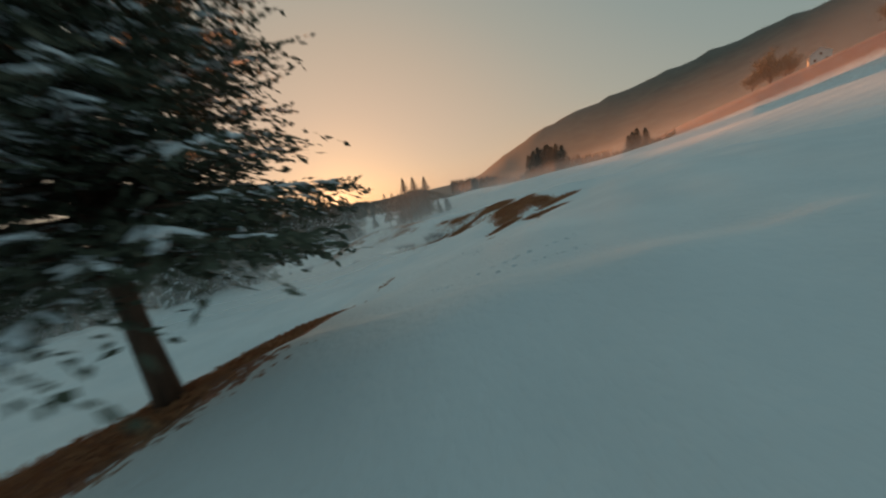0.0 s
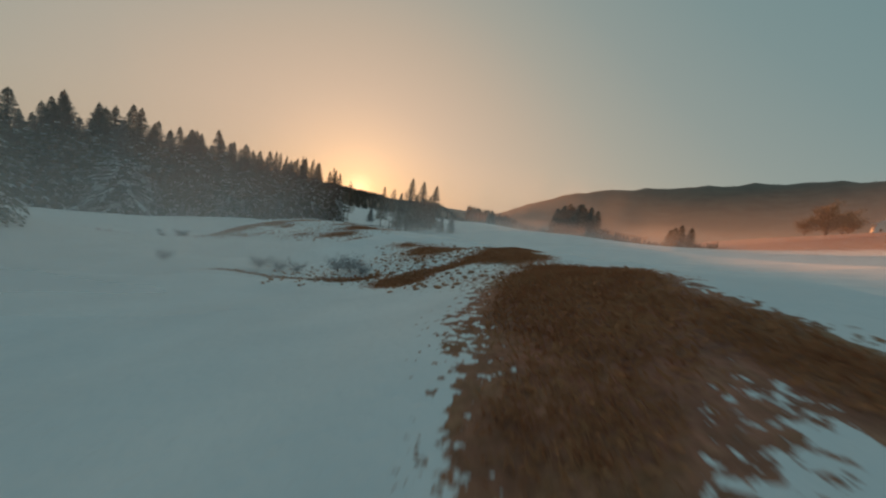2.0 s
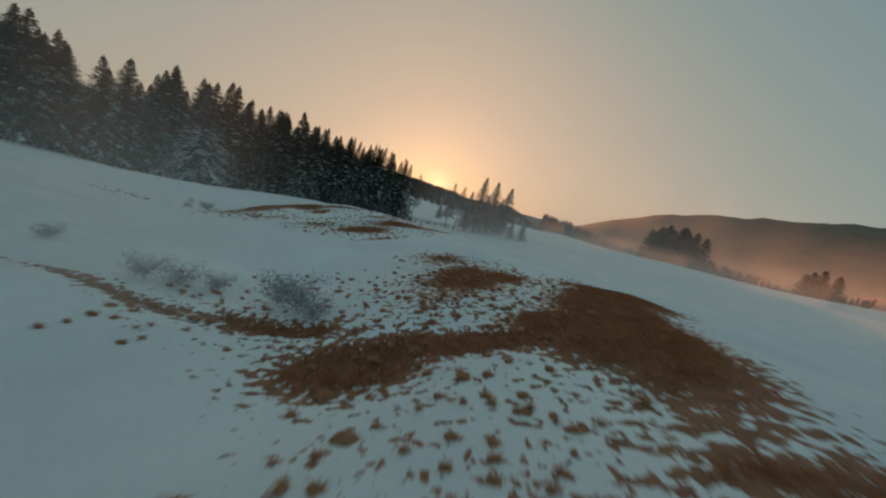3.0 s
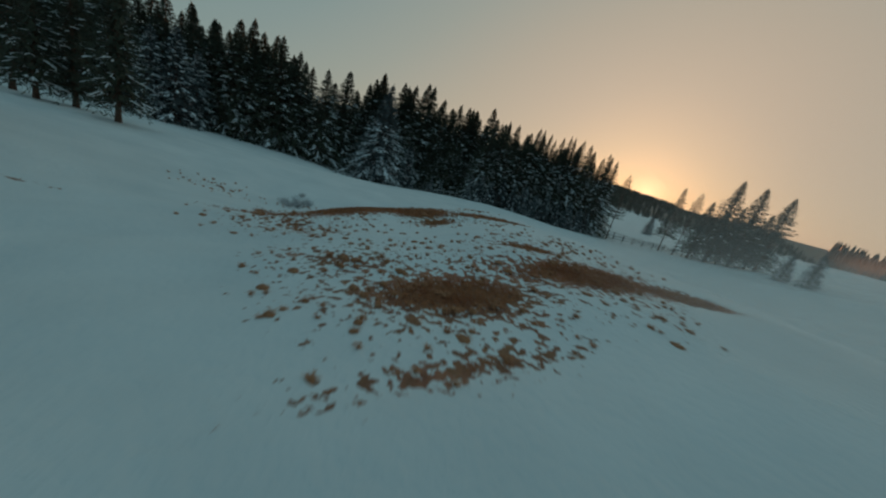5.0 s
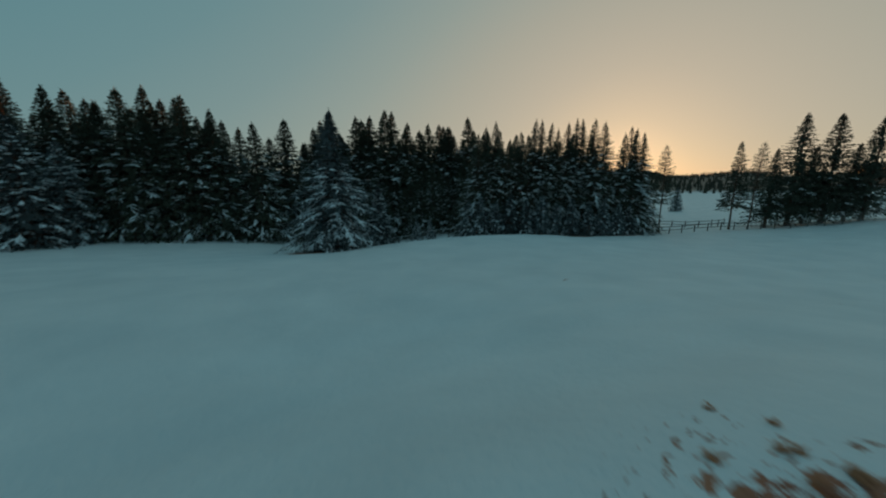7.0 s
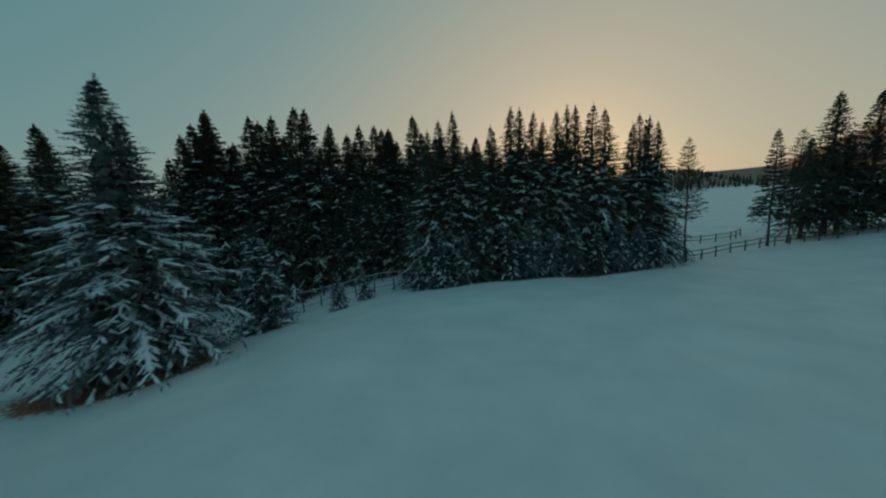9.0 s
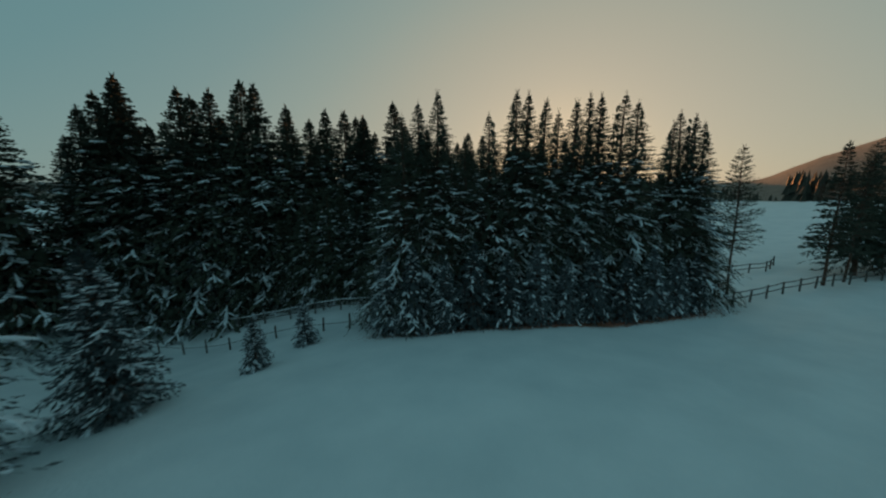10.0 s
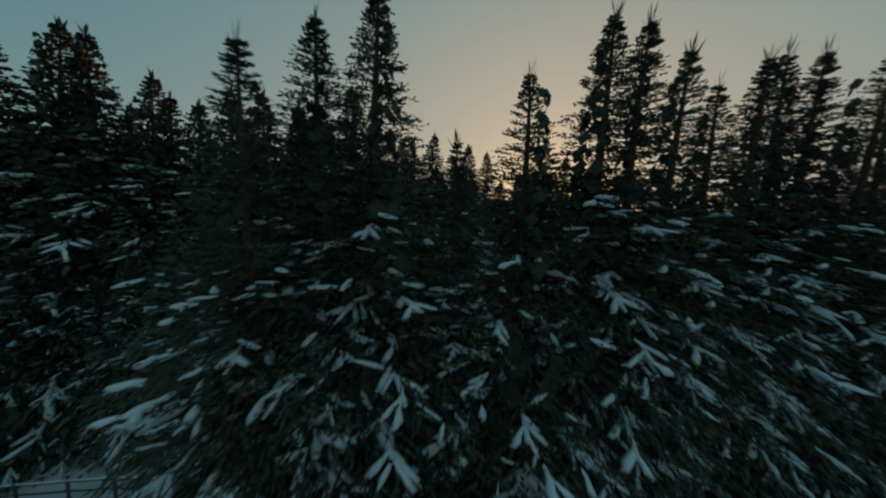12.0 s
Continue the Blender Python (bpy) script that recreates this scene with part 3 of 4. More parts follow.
    # dense inner pieces round the trunk, added so the crown's inside stays dark
    if core > 0:
        zc = np.repeat(np.arange(H * max(bare, 0.04) + 0.5, H * 0.95, 0.40), max(2, int(round(10 * core))))
        ac = rng.uniform(0, 6.283, len(zc))
        rc = R * (1 - zc / H) ** power * rng.uniform(0.08, 0.42, len(zc))
        q0 = np.stack([rc * np.cos(ac), rc * np.sin(ac), zc + rng.uniform(-0.3, 0.3, len(zc))], -1)
        tv = np.stack([-np.sin(ac), np.cos(ac), rng.normal(0, 0.4, len(zc))], -1) * (0.08 + 0.30 * rc[:, None])
        dv = np.stack([0.35 * np.cos(ac), 0.35 * np.sin(ac), -np.ones(len(zc))], -1) * (0.10 + 0.22 * rc[:, None])
        leaf_s.append(np.stack([q0 - tv, q0 - dv, q0 + tv, q0 + dv], 1))
    # leading shoot
    top = trunk_path[-1]
    for _ in range(14):
        d = np.array([*rng.normal(0, 0.25, 2), 1.0])
        p = top - (0, 0, rng.uniform(0.0, 0.5))
        wv = np.array([*rng.normal(0, 1, 2), 0.0]) * leaf * 0.3
        k = 0.18 + 0.022 * H
        leaf_s.append(np.stack([[p, p + d * 0.5 * k + wv, p + d * k, p + d * 0.5 * k - wv]], 0))
    q = np.concatenate(leaf_s)
    leaf_me = mesh_from("needles", q.reshape(-1, 3), np.arange(len(q) * 4).reshape(-1, 4), needles or NEEDLES)
    wood_me = wood_s.mesh("trunk", BARK, True)
    snow_me = snow_s.mesh("snow", SNOW, True) if snow_s.v else None
    return wood_me, leaf_me, snow_me


def plant(name, meshes, x, y, rz, scale, label, group, sink=0.08):
    e = base(name, (x, y, ground_at(x, y) - sink), rz, scale)
    child("trunk", meshes[0], e)
    child("crown", meshes[1], e)
    if meshes[2]:
        tagged(child("snow_load", meshes[2], e, "snow lying along the branches"), kind="stuff")
    return tagged(e, label, "tree", group)


# ---- the row of spruces before the woods ----
ROW_KINDS = [spruce(11 + i, 15.0, r, 0.36, 9, 14, 0.040, 0.29, 0.70, 0.02, 0.62, sp, lump=0.34, fine_snow=0.085, kites=6, power=1.06, core=0.8)
             for i, (r, sp) in enumerate(((5.5, 0.03), (5.1, 0.06), (5.3, 0.04), (4.7, 0.10), (5.0, 0.06)))]
ROW_LABEL = "tall dark spruce, snow on drooping branches, in a dense row"
SPRUCE_ROW = [(-51.4, 86.1, 14.0, 2), (-50.6, 87.0, 14.9, 0), (-49.5, 87.8, 15.4, 1), (-46.4, 89.6, 13.8, 2), (-45.4, 91.0, 15.2, 1), (-44.5, 91.6, 15.0, 3), (-43.7, 92.5, 14.7, 3),
              (-42.9, 93.1, 14.0, 4), (-41.6, 93.9, 14.8, 1), (-40.8, 94.8, 15.3, 4), (-40.0, 95.3, 15.2, 3), (-39.0, 96.0, 15.2, 2), (-37.4, 97.3, 14.9, 0), (-35.4, 98.4, 13.5, 4),
              (-34.1, 99.5, 14.4, 2), (-48.2, 89.4, 12.4, 3), (-49.8, 90.5, 11.7, 4), (-52.4, 88.2, 12.4, 1), (-33.9, 98.4, 13.8, 3), (-32.9, 99.6, 13.4, 3), (-45.6, 93.6, 11.5, 0)]
for i, (x, y, h, k) in enumerate(SPRUCE_ROW):
    plant("spruce_tree", ROW_KINDS[k], x, y, 67 * i, 1.03 * h / 15.0, ROW_LABEL, "spruces of the dense row")
# young spruces that fill the foot of the row
SKIRT = [spruce(31 + i, 5.5, 1.75, 0.30, 8, 9, 0.065, 0.40, 0.95, 0.0, 0.75, 0.05, lump=0.30, fine_snow=0.11, kites=3, needles=NEEDLES_PALE) for i in range(2)]
BRUSHED = [spruce(33 + i, 5.5, 1.9, 0.30, 8, 9, 0.065, 0.20, 0.95, 0.0, 0.8, 0.05, lump=0.34, fine_snow=0.05, kites=3, needles=NEEDLES_PALE) for i in range(2)]
FOOT = [(-51.2, 83.6, 0.95), (-49.5, 84.0, 1.05), (-47.5, 84.6, 0.85), (-46.0, 85.7, 1.0), (-44.3, 86.9, 0.85), (-42.7, 88.1, 0.95), (-41.0, 89.4, 0.8),
        (-39.4, 90.6, 0.9), (-37.6, 91.9, 0.8), (-36.0, 93.1, 0.9), (-34.4, 94.4, 0.8), (-33.3, 95.4, 0.75), (-52.6, 85.0, 0.9), (-53.6, 86.6, 1.15), (-54.6, 88.6, 1.25), (-48.6, 86.0, 0.9), (-43.0, 90.6, 0.95)]
for i, (x, y, s) in enumerate(FOOT):
    plant("young_spruce", (SKIRT if x < -46 else BRUSHED)[i % 2], x, y, 103 * i, s, "young snow-laden spruce at the foot of the spruce row" if x < -46 else "young dark spruce, little snow, at the foot of the row", "young spruces of the row")

# ---- the woods ----
TALL = [spruce(51 + i, 18.0, 6.2 + 0.5 * (i % 3), 0.52, 9, 9, 0.13, 0.32, 0.72, 0.04, 0.5, 0.04, power=1.05, lump=0.50, fine_snow=0.09, kites=3) for i in range(5)]
LOADED = [spruce(71 + i, 9.0, 2.7, 0.38, 8, 9, 0.09, 0.55, 0.98, 0.0, 0.6, 0.05, lump=0.38, fine_snow=0.16, kites=3, needles=NEEDLES_PALE) for i in range(3)]
HEDGE = [spruce(75 + i, 9.0, 2.6, 0.40, 8, 8, 0.10, 0.36, 0.85, 0.0, 0.6, 0.03, lump=0.34, fine_snow=0.07) for i in range(2)]
EDGE_TREES = [(-80.0, 78.9, 18.0), (-78.5, 81.1, 21.2), (-77.6, 82.6, 17.3), (-76.0, 84.7, 20.8), (-73.4, 88.3, 22.0), (-72.4, 89.7, 21.5), (-70.8, 92.0, 19.4),
              (-69.3, 94.1, 18.0), (-68.2, 95.4, 19.0), (-67.0, 97.3, 18.7), (-65.8, 98.9, 18.3), (-63.6, 102.1, 20.0), (-88.8, 37.8, 15.3), (-87.4, 41.4, 14.9),
              (-85.7, 45.7, 15.8), (-84.3, 48.9, 15.5), (-83.2, 51.8, 14.7), (-82.1, 54.7, 16.5), (-81.2, 56.8, 14.0), (-79.9, 60.2, 18.0), (-78.8, 62.9, 16.9),
              (-77.0, 67.5, 16.3), (-79.5, 73.2, 18.5), (-78.8, 80.8, 20.3), (-90.0, 33.5, 15.0), (-91.0, 29.0, 16.0), (-74.6, 86.6, 21.0), (-75.4, 85.5, 20.4), (-79.4, 80.0, 19.4)]
for i, (x, y, h) in enumerate(EDGE_TREES):
    plant("spruce_tree", TALL[i % 5], x, y, 41 * i, (h + (1.5 if y < 58 else 0.3)) / 18.0, "tall dark spruce at the edge of the snowy woods", "spruces at the woods' edge")
rng = np.random.default_rng(5)
FRONT = np.array([(-99, 8), (-92, 28), (-84, 48), (-77, 66), (-80, 76), (-70, 92), (-60, 108), (-50, 122), (-44, 132)], float)
cum = np.r_[0, np.cumsum(np.linalg.norm(np.diff(FRONT, axis=0), axis=1))]


def along_front(s, depth):
    p = np.array([np.interp(s, cum, FRONT[:, i]) for i in range(2)])
    q = np.array([np.interp(s + 1, cum, FRONT[:, i]) for i in range(2)]) - p
    if np.linalg.norm(q) < 1e-6:
        q = FRONT[-1] - FRONT[-2]
    q /= np.linalg.norm(q)
    return p + depth * np.array([-q[1], q[0]])


for i in range(105):
    s, depth = (i + rng.uniform(0, 1)) / 105 * cum[-1], (2.5 + 19 * rng.random() ** 1.2)
    x, y = along_front(s, depth)
    plant("spruce_tree", TALL[int(rng.integers(5))], x, y, rng.uniform(0, 360), rng.uniform(0.86, 1.10), "dark spruce standing deep in the snowy woods", "spruces of the woods")
for i in range(44):
    s, depth = (i + rng.uniform(0, 1)) / 44 * cum[-1], rng.uniform(-2.5, 1.0)
    x, y = along_front(s, depth + (3.5 if 58 < np.interp(s, cum, FRONT[:, 1]) < 84 else 0))
    plant("young_spruce", LOADED[i % 3], x, y, rng.uniform(0, 360), rng.uniform(0.5, 0.95), "young spruce thickly laden with snow at the woods' edge", "snow-laden spruces at the woods' edge")
# snow-laden trees that stand out before the edge
for i, (x, y, h) in enumerate(((-78.6, 43.0, 11.5), (-78.0, 45.9, 12.6), (-80.4, 48.9, 11.0), (-83.6, 52.4, 8.5), (-81.0, 55.0, 8.0), (-82.4, 58.6, 7.2), (-81.6, 61.9, 9.2),
                               (-79.8, 64.4, 8.2), (-78.2, 67.4, 7.4), (-80.2, 70.2, 9.0), (-79.8, 73.6, 7.6))):
    plant("young_spruce", LOADED[i % 3], x, y, 77 * i, h / 9.0, "spruce white with snow, standing out before the woods", "snow-laden spruces at the woods' edge")

FRINGE = np.array([(-79.5, 77.0), (-76.5, 80.2), (-71.2, 85.0), (-65.0, 87.8), (-58.6, 90.0), (-54.0, 91.5)])
for i in range(26):
    u, k = i / 25 * 4.999, int(i / 25 * 4.999)
    p = FRINGE[k] + (FRINGE[k + 1] - FRINGE[k]) * (u - k)
    if i % 2:
        plant("young_spruce", HEDGE[i // 2 % 2], p[0] + rng.uniform(-0.5, 0.5), p[1] + rng.uniform(0.8, 1.6), rng.uniform(0, 360), rng.uniform(0.75, 1.2), "young spruce with some snow behind the rail fence", "young spruces behind the fence")
    else:
        plant("spruce_tree", TALL[i % 5], p[0] - 1.2, p[1] + 1.8, rng.uniform(0, 360), rng.uniform(0.5, 0.68), "dark spruce with snowy boughs close behind the rail fence", "spruces behind the fence")

# ---- single trees in the meadow ----
BIG = spruce(91, 14.2, 5.0, 0.34, 9, 18, 0.052, 0.66, 0.62, 0.0, 0.52, 0.10, lump=0.34, fine_snow=0.36, kites=4, spread=0.34, needles=NEEDLES_PALE,
             profile=([0, 0.2, 0.42, 0.55, 0.68, 0.8, 0.92, 1.0], [0.9, 1.0, 0.80, 0.48, 0.33, 0.22, 0.09, 0.0]))
plant("spruce_tree", BIG, -56.0, 65.2, 20, 1.0, "broad spruce, heavy snow on low sweeping boughs, in the meadow", "single spruces in the meadow")
NEXT = spruce(92, 7.3, 2.35, 0.28, 8, 13, 0.055, 0.5, 0.9, 0.0, 0.5, 0.04, lump=0.27, fine_snow=0.18, kites=3, needles=NEEDLES_PALE)
plant("young_spruce", NEXT, -56.2, 71.6, 80, 1.0, "slim young spruce with snowy boughs beside the broad spruce", "single spruces in the meadow")
SAPLING = [spruce(94 + i, 3.1, 0.95, 0.18, 8, 10, 0.045, 0.5, 0.97, 0.0, 0.6, 0.08, lump=0.17, fine_snow=0.24, core=0.6, needles=NEEDLES_PALE) for i in range(2)]
plant("spruce_sapling", SAPLING[0], -55.0, 76.8, 10, 1.0, "small spruce sapling dusted with snow in the meadow", "saplings in the meadow")
plant("spruce_sapling", SAPLING[1], -56.0, 80.8, 50, 1.0, "small spruce sapling dusted with snow near the wire fence", "saplings in the meadow")
START = spruce(97, 14.0, 3.55, 0.22, 11, 26, 0.034, 0.6, 0.7, 0.150, 0.17, 0.03, trunk_r=0.14, lump=0.17, fine_snow=0.34, kites=7, core=0.5)
plant("spruce_tree", START, -21.75, 0.1, 35, 1.0, "old spruce with a bare trunk foot on a grassy brow", "single spruces in the meadow")
LEFT = [spruce(98 + i, 14.0, 4.9, 0.34, 10, 14, 0.10, 0.42, 0.75, 0.06, 0.5, 0.03, lump=0.32, kites=4, power=0.74, fine_snow=0.02) for i in range(2)]
SLIM = [spruce(101 + i, 14.0, 3.5, 0.42, 8, 9, 0.07, 0.30, 0.65, 0.14, 0.5, 0.05, lump=0.32, kites=4, power=0.8) for i in range(2)]
for x, y, h, k in ((-35.8, 26.8, 13.2, 0), (-33.9, 28.2, 9.0, 1), (-48.0, 36.5, 9.4, 1), (-53.6, 34.9, 9.0, 0), (-53.2, 33.0, 8.4, 1), (-61.0, 31.9, 10.5, 0), (-66.0, 29.8, 11.0, 1)):
    plant("spruce_tree", LEFT[k] if x > -40 else SLIM[k], x, y, 50 * h, h / 14.0, "dark spruce with bare trunk foot in snow before woods", "spruces before the woods")

# ---- the group beyond the gap ----
GROUP = [spruce(111 + i, 15.0, 4.8, 0.42, 9, 8, 0.10, 0.10, 0.5, 0.13, 0.3, 0.03, lump=0.25, power=0.98, kites=3) for i in range(3)]
for x, y, h, k in ((-15.1, 116.2, 16.2, 0), (-11.4, 117.3, 15.4, 1), (-7.6, 117.6, 14.2, 2), (-17.8, 113.6, 11.5, 0), (-13.2, 118.4, 11.5, 1),
                   (-9.0, 118.6, 11.0, 0)):
    plant("spruce_tree", GROUP[k], x, y, 77 * h, h / 15.0, "dark spruce with bare lower trunk, grouped by the fence", "spruces of the group by the fence")
GAP = spruce(121, 11.9, 2.3, 0.45, 7, 14, 0.085, 0.05, 0.5, 0.28, 0.3, 0.15, lump=0.2, core=0, trunk_r=0.11)
plant("spruce_tree", GAP, -22.2, 107.3, 0, 1.02, "thin spruce with a bare leaning trunk beside the fence", "thin trees by the fence")
THIN = spruce(122, 12.5, 2.4, 0.42, 7, 14, 0.040, 0.0, 0.5, 0.36, 0.1, 0.15, core=0, trunk_r=0.09, power=0.7)
plant("larch_tree", THIN, -30.1, 100.8, 0, 0.97, "bare thin larch at the end of the spruce row", "thin trees by the fence")
plant("larch_tree", THIN, -20.0, 109.6, 130, 0.98, "bare thin larch beside the group of spruces", "thin trees by the fence")
for x, y, s in ((-5.2, 107.0, 1.5), (-2.6, 105.0, 1.75), (-30.6, 150.0, 2.0)):
    plant("young_spruce", NEXT, x, y, 40 * s, s * 0.42, "young dark spruce on the open snow", "young spruces on the plain")
CLUMP = [spruce(131 + i, 10.5, 3.6, 0.5, 9, 7, 0.17, 0.05, 0.5, 0.02, 0.4, 0.02, power=0.8) for i in range(2)]
for i in range(15):
    x, y = 35 + 2.3 * (i % 5) + rng.uniform(-1.2, 1.2), 115 + 3.4 * (i // 5) + rng.uniform(-1.5, 1.5)
    plant("spruce_tree", CLUMP[i % 2], x, y, rng.uniform(0, 360), (0.80, 1.0, 0.95, 0.82, 0.92)[i % 5] * rng.uniform(0.9, 1.05), "dark spruce in a dense clump on the open snow", "spruces of the clump on the plain")
for x, y, k in ((80.0, 126.5, 0.75), (82.5, 124.5, 0.9), (85.0, 123.0, 0.8), (83.0, 128.0, 0.85)):
    plant("spruce_tree", CLUMP[int(x) % 2], x, y, 70 * k, k, "dark spruce in a small misty clump on the plain", "spruces of the far clump on the plain")

# ---- far woods ----
def far_woods(name, points, heights, label, mat=FAR_NEEDLES):
    soup_v, soup_f, n = [], [], 0
    r = np.random.default_rng(9)
    for (x, y, z), h in zip(points, heights):
        rad = h * r.uniform(0.14, 0.22)
        tiers = 3
        for k in range(tiers):
            z0, z1 = z + h * (0.02 + 0.30 * k), z + h * (0.46 + 0.27 * k)
            rr = rad * (1 - 0.27 * k)
            a = r.uniform(0, 6.28) + np.arange(5) * 1.2566
            rj = rr * r.uniform(0.65, 1.2, 5)
            ring = np.stack([x + rj * np.cos(a), y + rj * np.sin(a), z0 + r.uniform(-0.05, 0.05, 5) * h], -1)
            soup_v.append(np.vstack([ring, [[x, y, z1]]]))
            soup_f += [(n + j, n + (j + 1) % 5, n + 5) for j in range(5)]
            n += 6
    me = mesh_from(name, np.concatenate(soup_v), soup_f, mat)
    return tagged(new(name, me), label, "woods", kind="stuff")


# the last 900 trees are added up-sun to shade the near snow
fx = np.r_[rng.uniform(-420, 105, 3600), rng.uniform(-260, -85, 900)]
fy = np.r_[300 + 520 * rng.random(3600) ** 1.15, rng.uniform(660, 790, 900)]
# lower towards the east, to let the sun onto the hillside
fh = rng.uniform(7, 13, 4500) * (1 - 0.4 * step((fx + 100) / 50))
far_woods("far_woods", np.stack([fx, fy, relief(fx, fy) - 1], -1), fh, "dense dark conifer woods on the far ridge")
# a low belt of woods behind the brow of the plain
ba = np.radians(np.r_[rng.uniform(9, 25, 260), rng.uniform(25, 47, 300)])
bd = np.where(ba < radians(25), rng.uniform(215, 260, 560), rng.uniform(155, 185, 560))
bx, by = -12 + bd * np.sin(ba), 24 + bd * np.cos(ba)
bz = relief(bx, by)
bt = -0.9 + bd * np.tan(np.radians(np.interp(np.degrees(ba), [9, 12, 16, 20, 24, 27, 31, 36, 40, 47], [1.8, 1.7, 1.2, 0.2, 0.1, 1.0, 1.7, 1.1, 0.7, 1.1])))
far_woods("far_woods", np.stack([bx, by, bz - 1], -1), np.clip(bt - bz + 1, 4, 24) * rng.uniform(0.75, 1.05, 560), "low dark belt of woods behind the plain's brow")
mr, ma = rng.uniform(850, 2300, 3000), np.radians(rng.uniform(12, 75, 3000))
mx, my = -15 + mr * np.sin(ma), 15 + mr * np.cos(ma)
far_woods("mountain_woods", np.stack([mx, my, relief(mx, my) - 2], -1), rng.uniform(3, 6, 3000), "brown mixed woods covering the far mountainside", MOUNTAIN_NEEDLES)


# ---- fences ----
def post_mesh(h, r, seed):
    r_ = np.random.default_rng(seed)
    s = Soup()
    zs = np.array([-0.3, 0.0, h * 0.5, h * 0.95, h])
    tube(s, np.stack([0.01 * np.sin(zs * 3 + seed), 0.01 * np.cos(zs * 2), zs], -1), r * np.array([1, 1.05, 1, 0.96, 0.7]), 7, r_)
    return s.mesh("post", GREY_WOOD, True)


def rail_between(a, b, r, name, parent, inverse, mat=GREY_WOOD):
    s = Soup()
    a, b = np.array(a), np.array(b)
    t = np.linspace(0, 1, 4)[:, None]
    path = a + (b - a) * t
    path[:, 2] -= 0.03 * np.sin(math.pi * t[:, 0])
    tube(s, path, np.full(4, r), 6)
    ob = child(name, s.mesh(name, mat, True), parent)
    ob.matrix_parent_inverse = inverse
    return ob


POSTS = [post_mesh(1.15, 0.065, 3), post_mesh(1.05, 0.07, 8)]


def fence(points, gap, rails, label, snow_rail=False, rail_r=0.045):
    """A fence along the ground through the given corners: posts and rails."""
    pts = np.array(points, float)
    seg = np.linalg.norm(np.diff(pts, axis=0), axis=1)
    c = np.r_[0, np.cumsum(seg)]
    n = int(c[-1] / gap)
    at = [np.array([np.interp(c[-1] * i / n, c, pts[:, k]) for k in range(2)]) for i in range(n + 1)]
    e = base("fence", (at[0][0], at[0][1], ground_at(*at[0])))
    inv = e.matrix_basis.inverted()
    tops = []
    for i, p in enumerate(at):
        z = ground_at(*p)
        ob = child("post", POSTS[i % 2], e)
        ob.matrix_parent_inverse = inv
        ob.matrix_basis = pose(p[0], p[1], z, 2 * math.sin(i * 1.7), 2.5 * math.sin(i * 2.3), 37 * i)
        tops.append(np.array([p[0], p[1], z]))
    for a, b in zip(tops, tops[1:]):
        for hgt in rails:
            rail_between(a + (0, 0, hgt), b + (0, 0, hgt), rail_r, "rail", e, inv)
        if snow_rail:
            rail_between(a + (0, 0, rails[-1] + 0.06), b + (0, 0, rails[-1] + 0.06), rail_r * 0.9, "rail_snow", e, inv, SNOW)
    return tagged(e, label, "fence")


fence([(-30.2, 98.6), (-26.5, 102.6), (-22.6, 106.4), (-17.0, 111.2), (-8.0, 116.0)], 1.9, (0.55, 1.0), "weathered wooden rail fence along the snowy meadow")
fence([(-34.0, 106.5), (-29.0, 110.5), (-23.9, 114.2), (-22.2, 118.0)], 1.9, (0.5, 0.95), "second wooden rail fence behind the first with a braced corner")
fence([(-84.0, 69.0), (-76.0, 75.4), (-68.9, 79.0), (-62.1, 81.7), (-55.2, 83.6), (-53.0, 84.6)], 1.95, (0.55,), "low fence of thin posts with one rail in the snow", rail_r=0.022)
fence([(-84.0, 71.0), (-76.5, 77.2), (-71.0, 82.6), (-64.6, 85.6), (-58.2, 87.6), (-54.5, 88.8)], 2.4, (0.5, 0.95), "wooden rail fence with snow on its rails before the woods", True)


# ---- the house on the hill ----
def box_mesh(name, size, mat, at=(0, 0, 0), bevel=0.02):
    bm = bmesh.new()
    bmesh.ops.create_cube(bm, size=1.0, matrix=Matrix.Translation(at) @ Matrix.Diagonal((*size, 1)))
    if bevel:
        bmesh.ops.bevel(bm, geom=bm.edges[:], offset=bevel, segments=1, affect="EDGES")
    me = bpy.data.meshes.new(name)
    bm.to_mesh(me)
    bm.free()
    me.materials.append(mat)
    return me


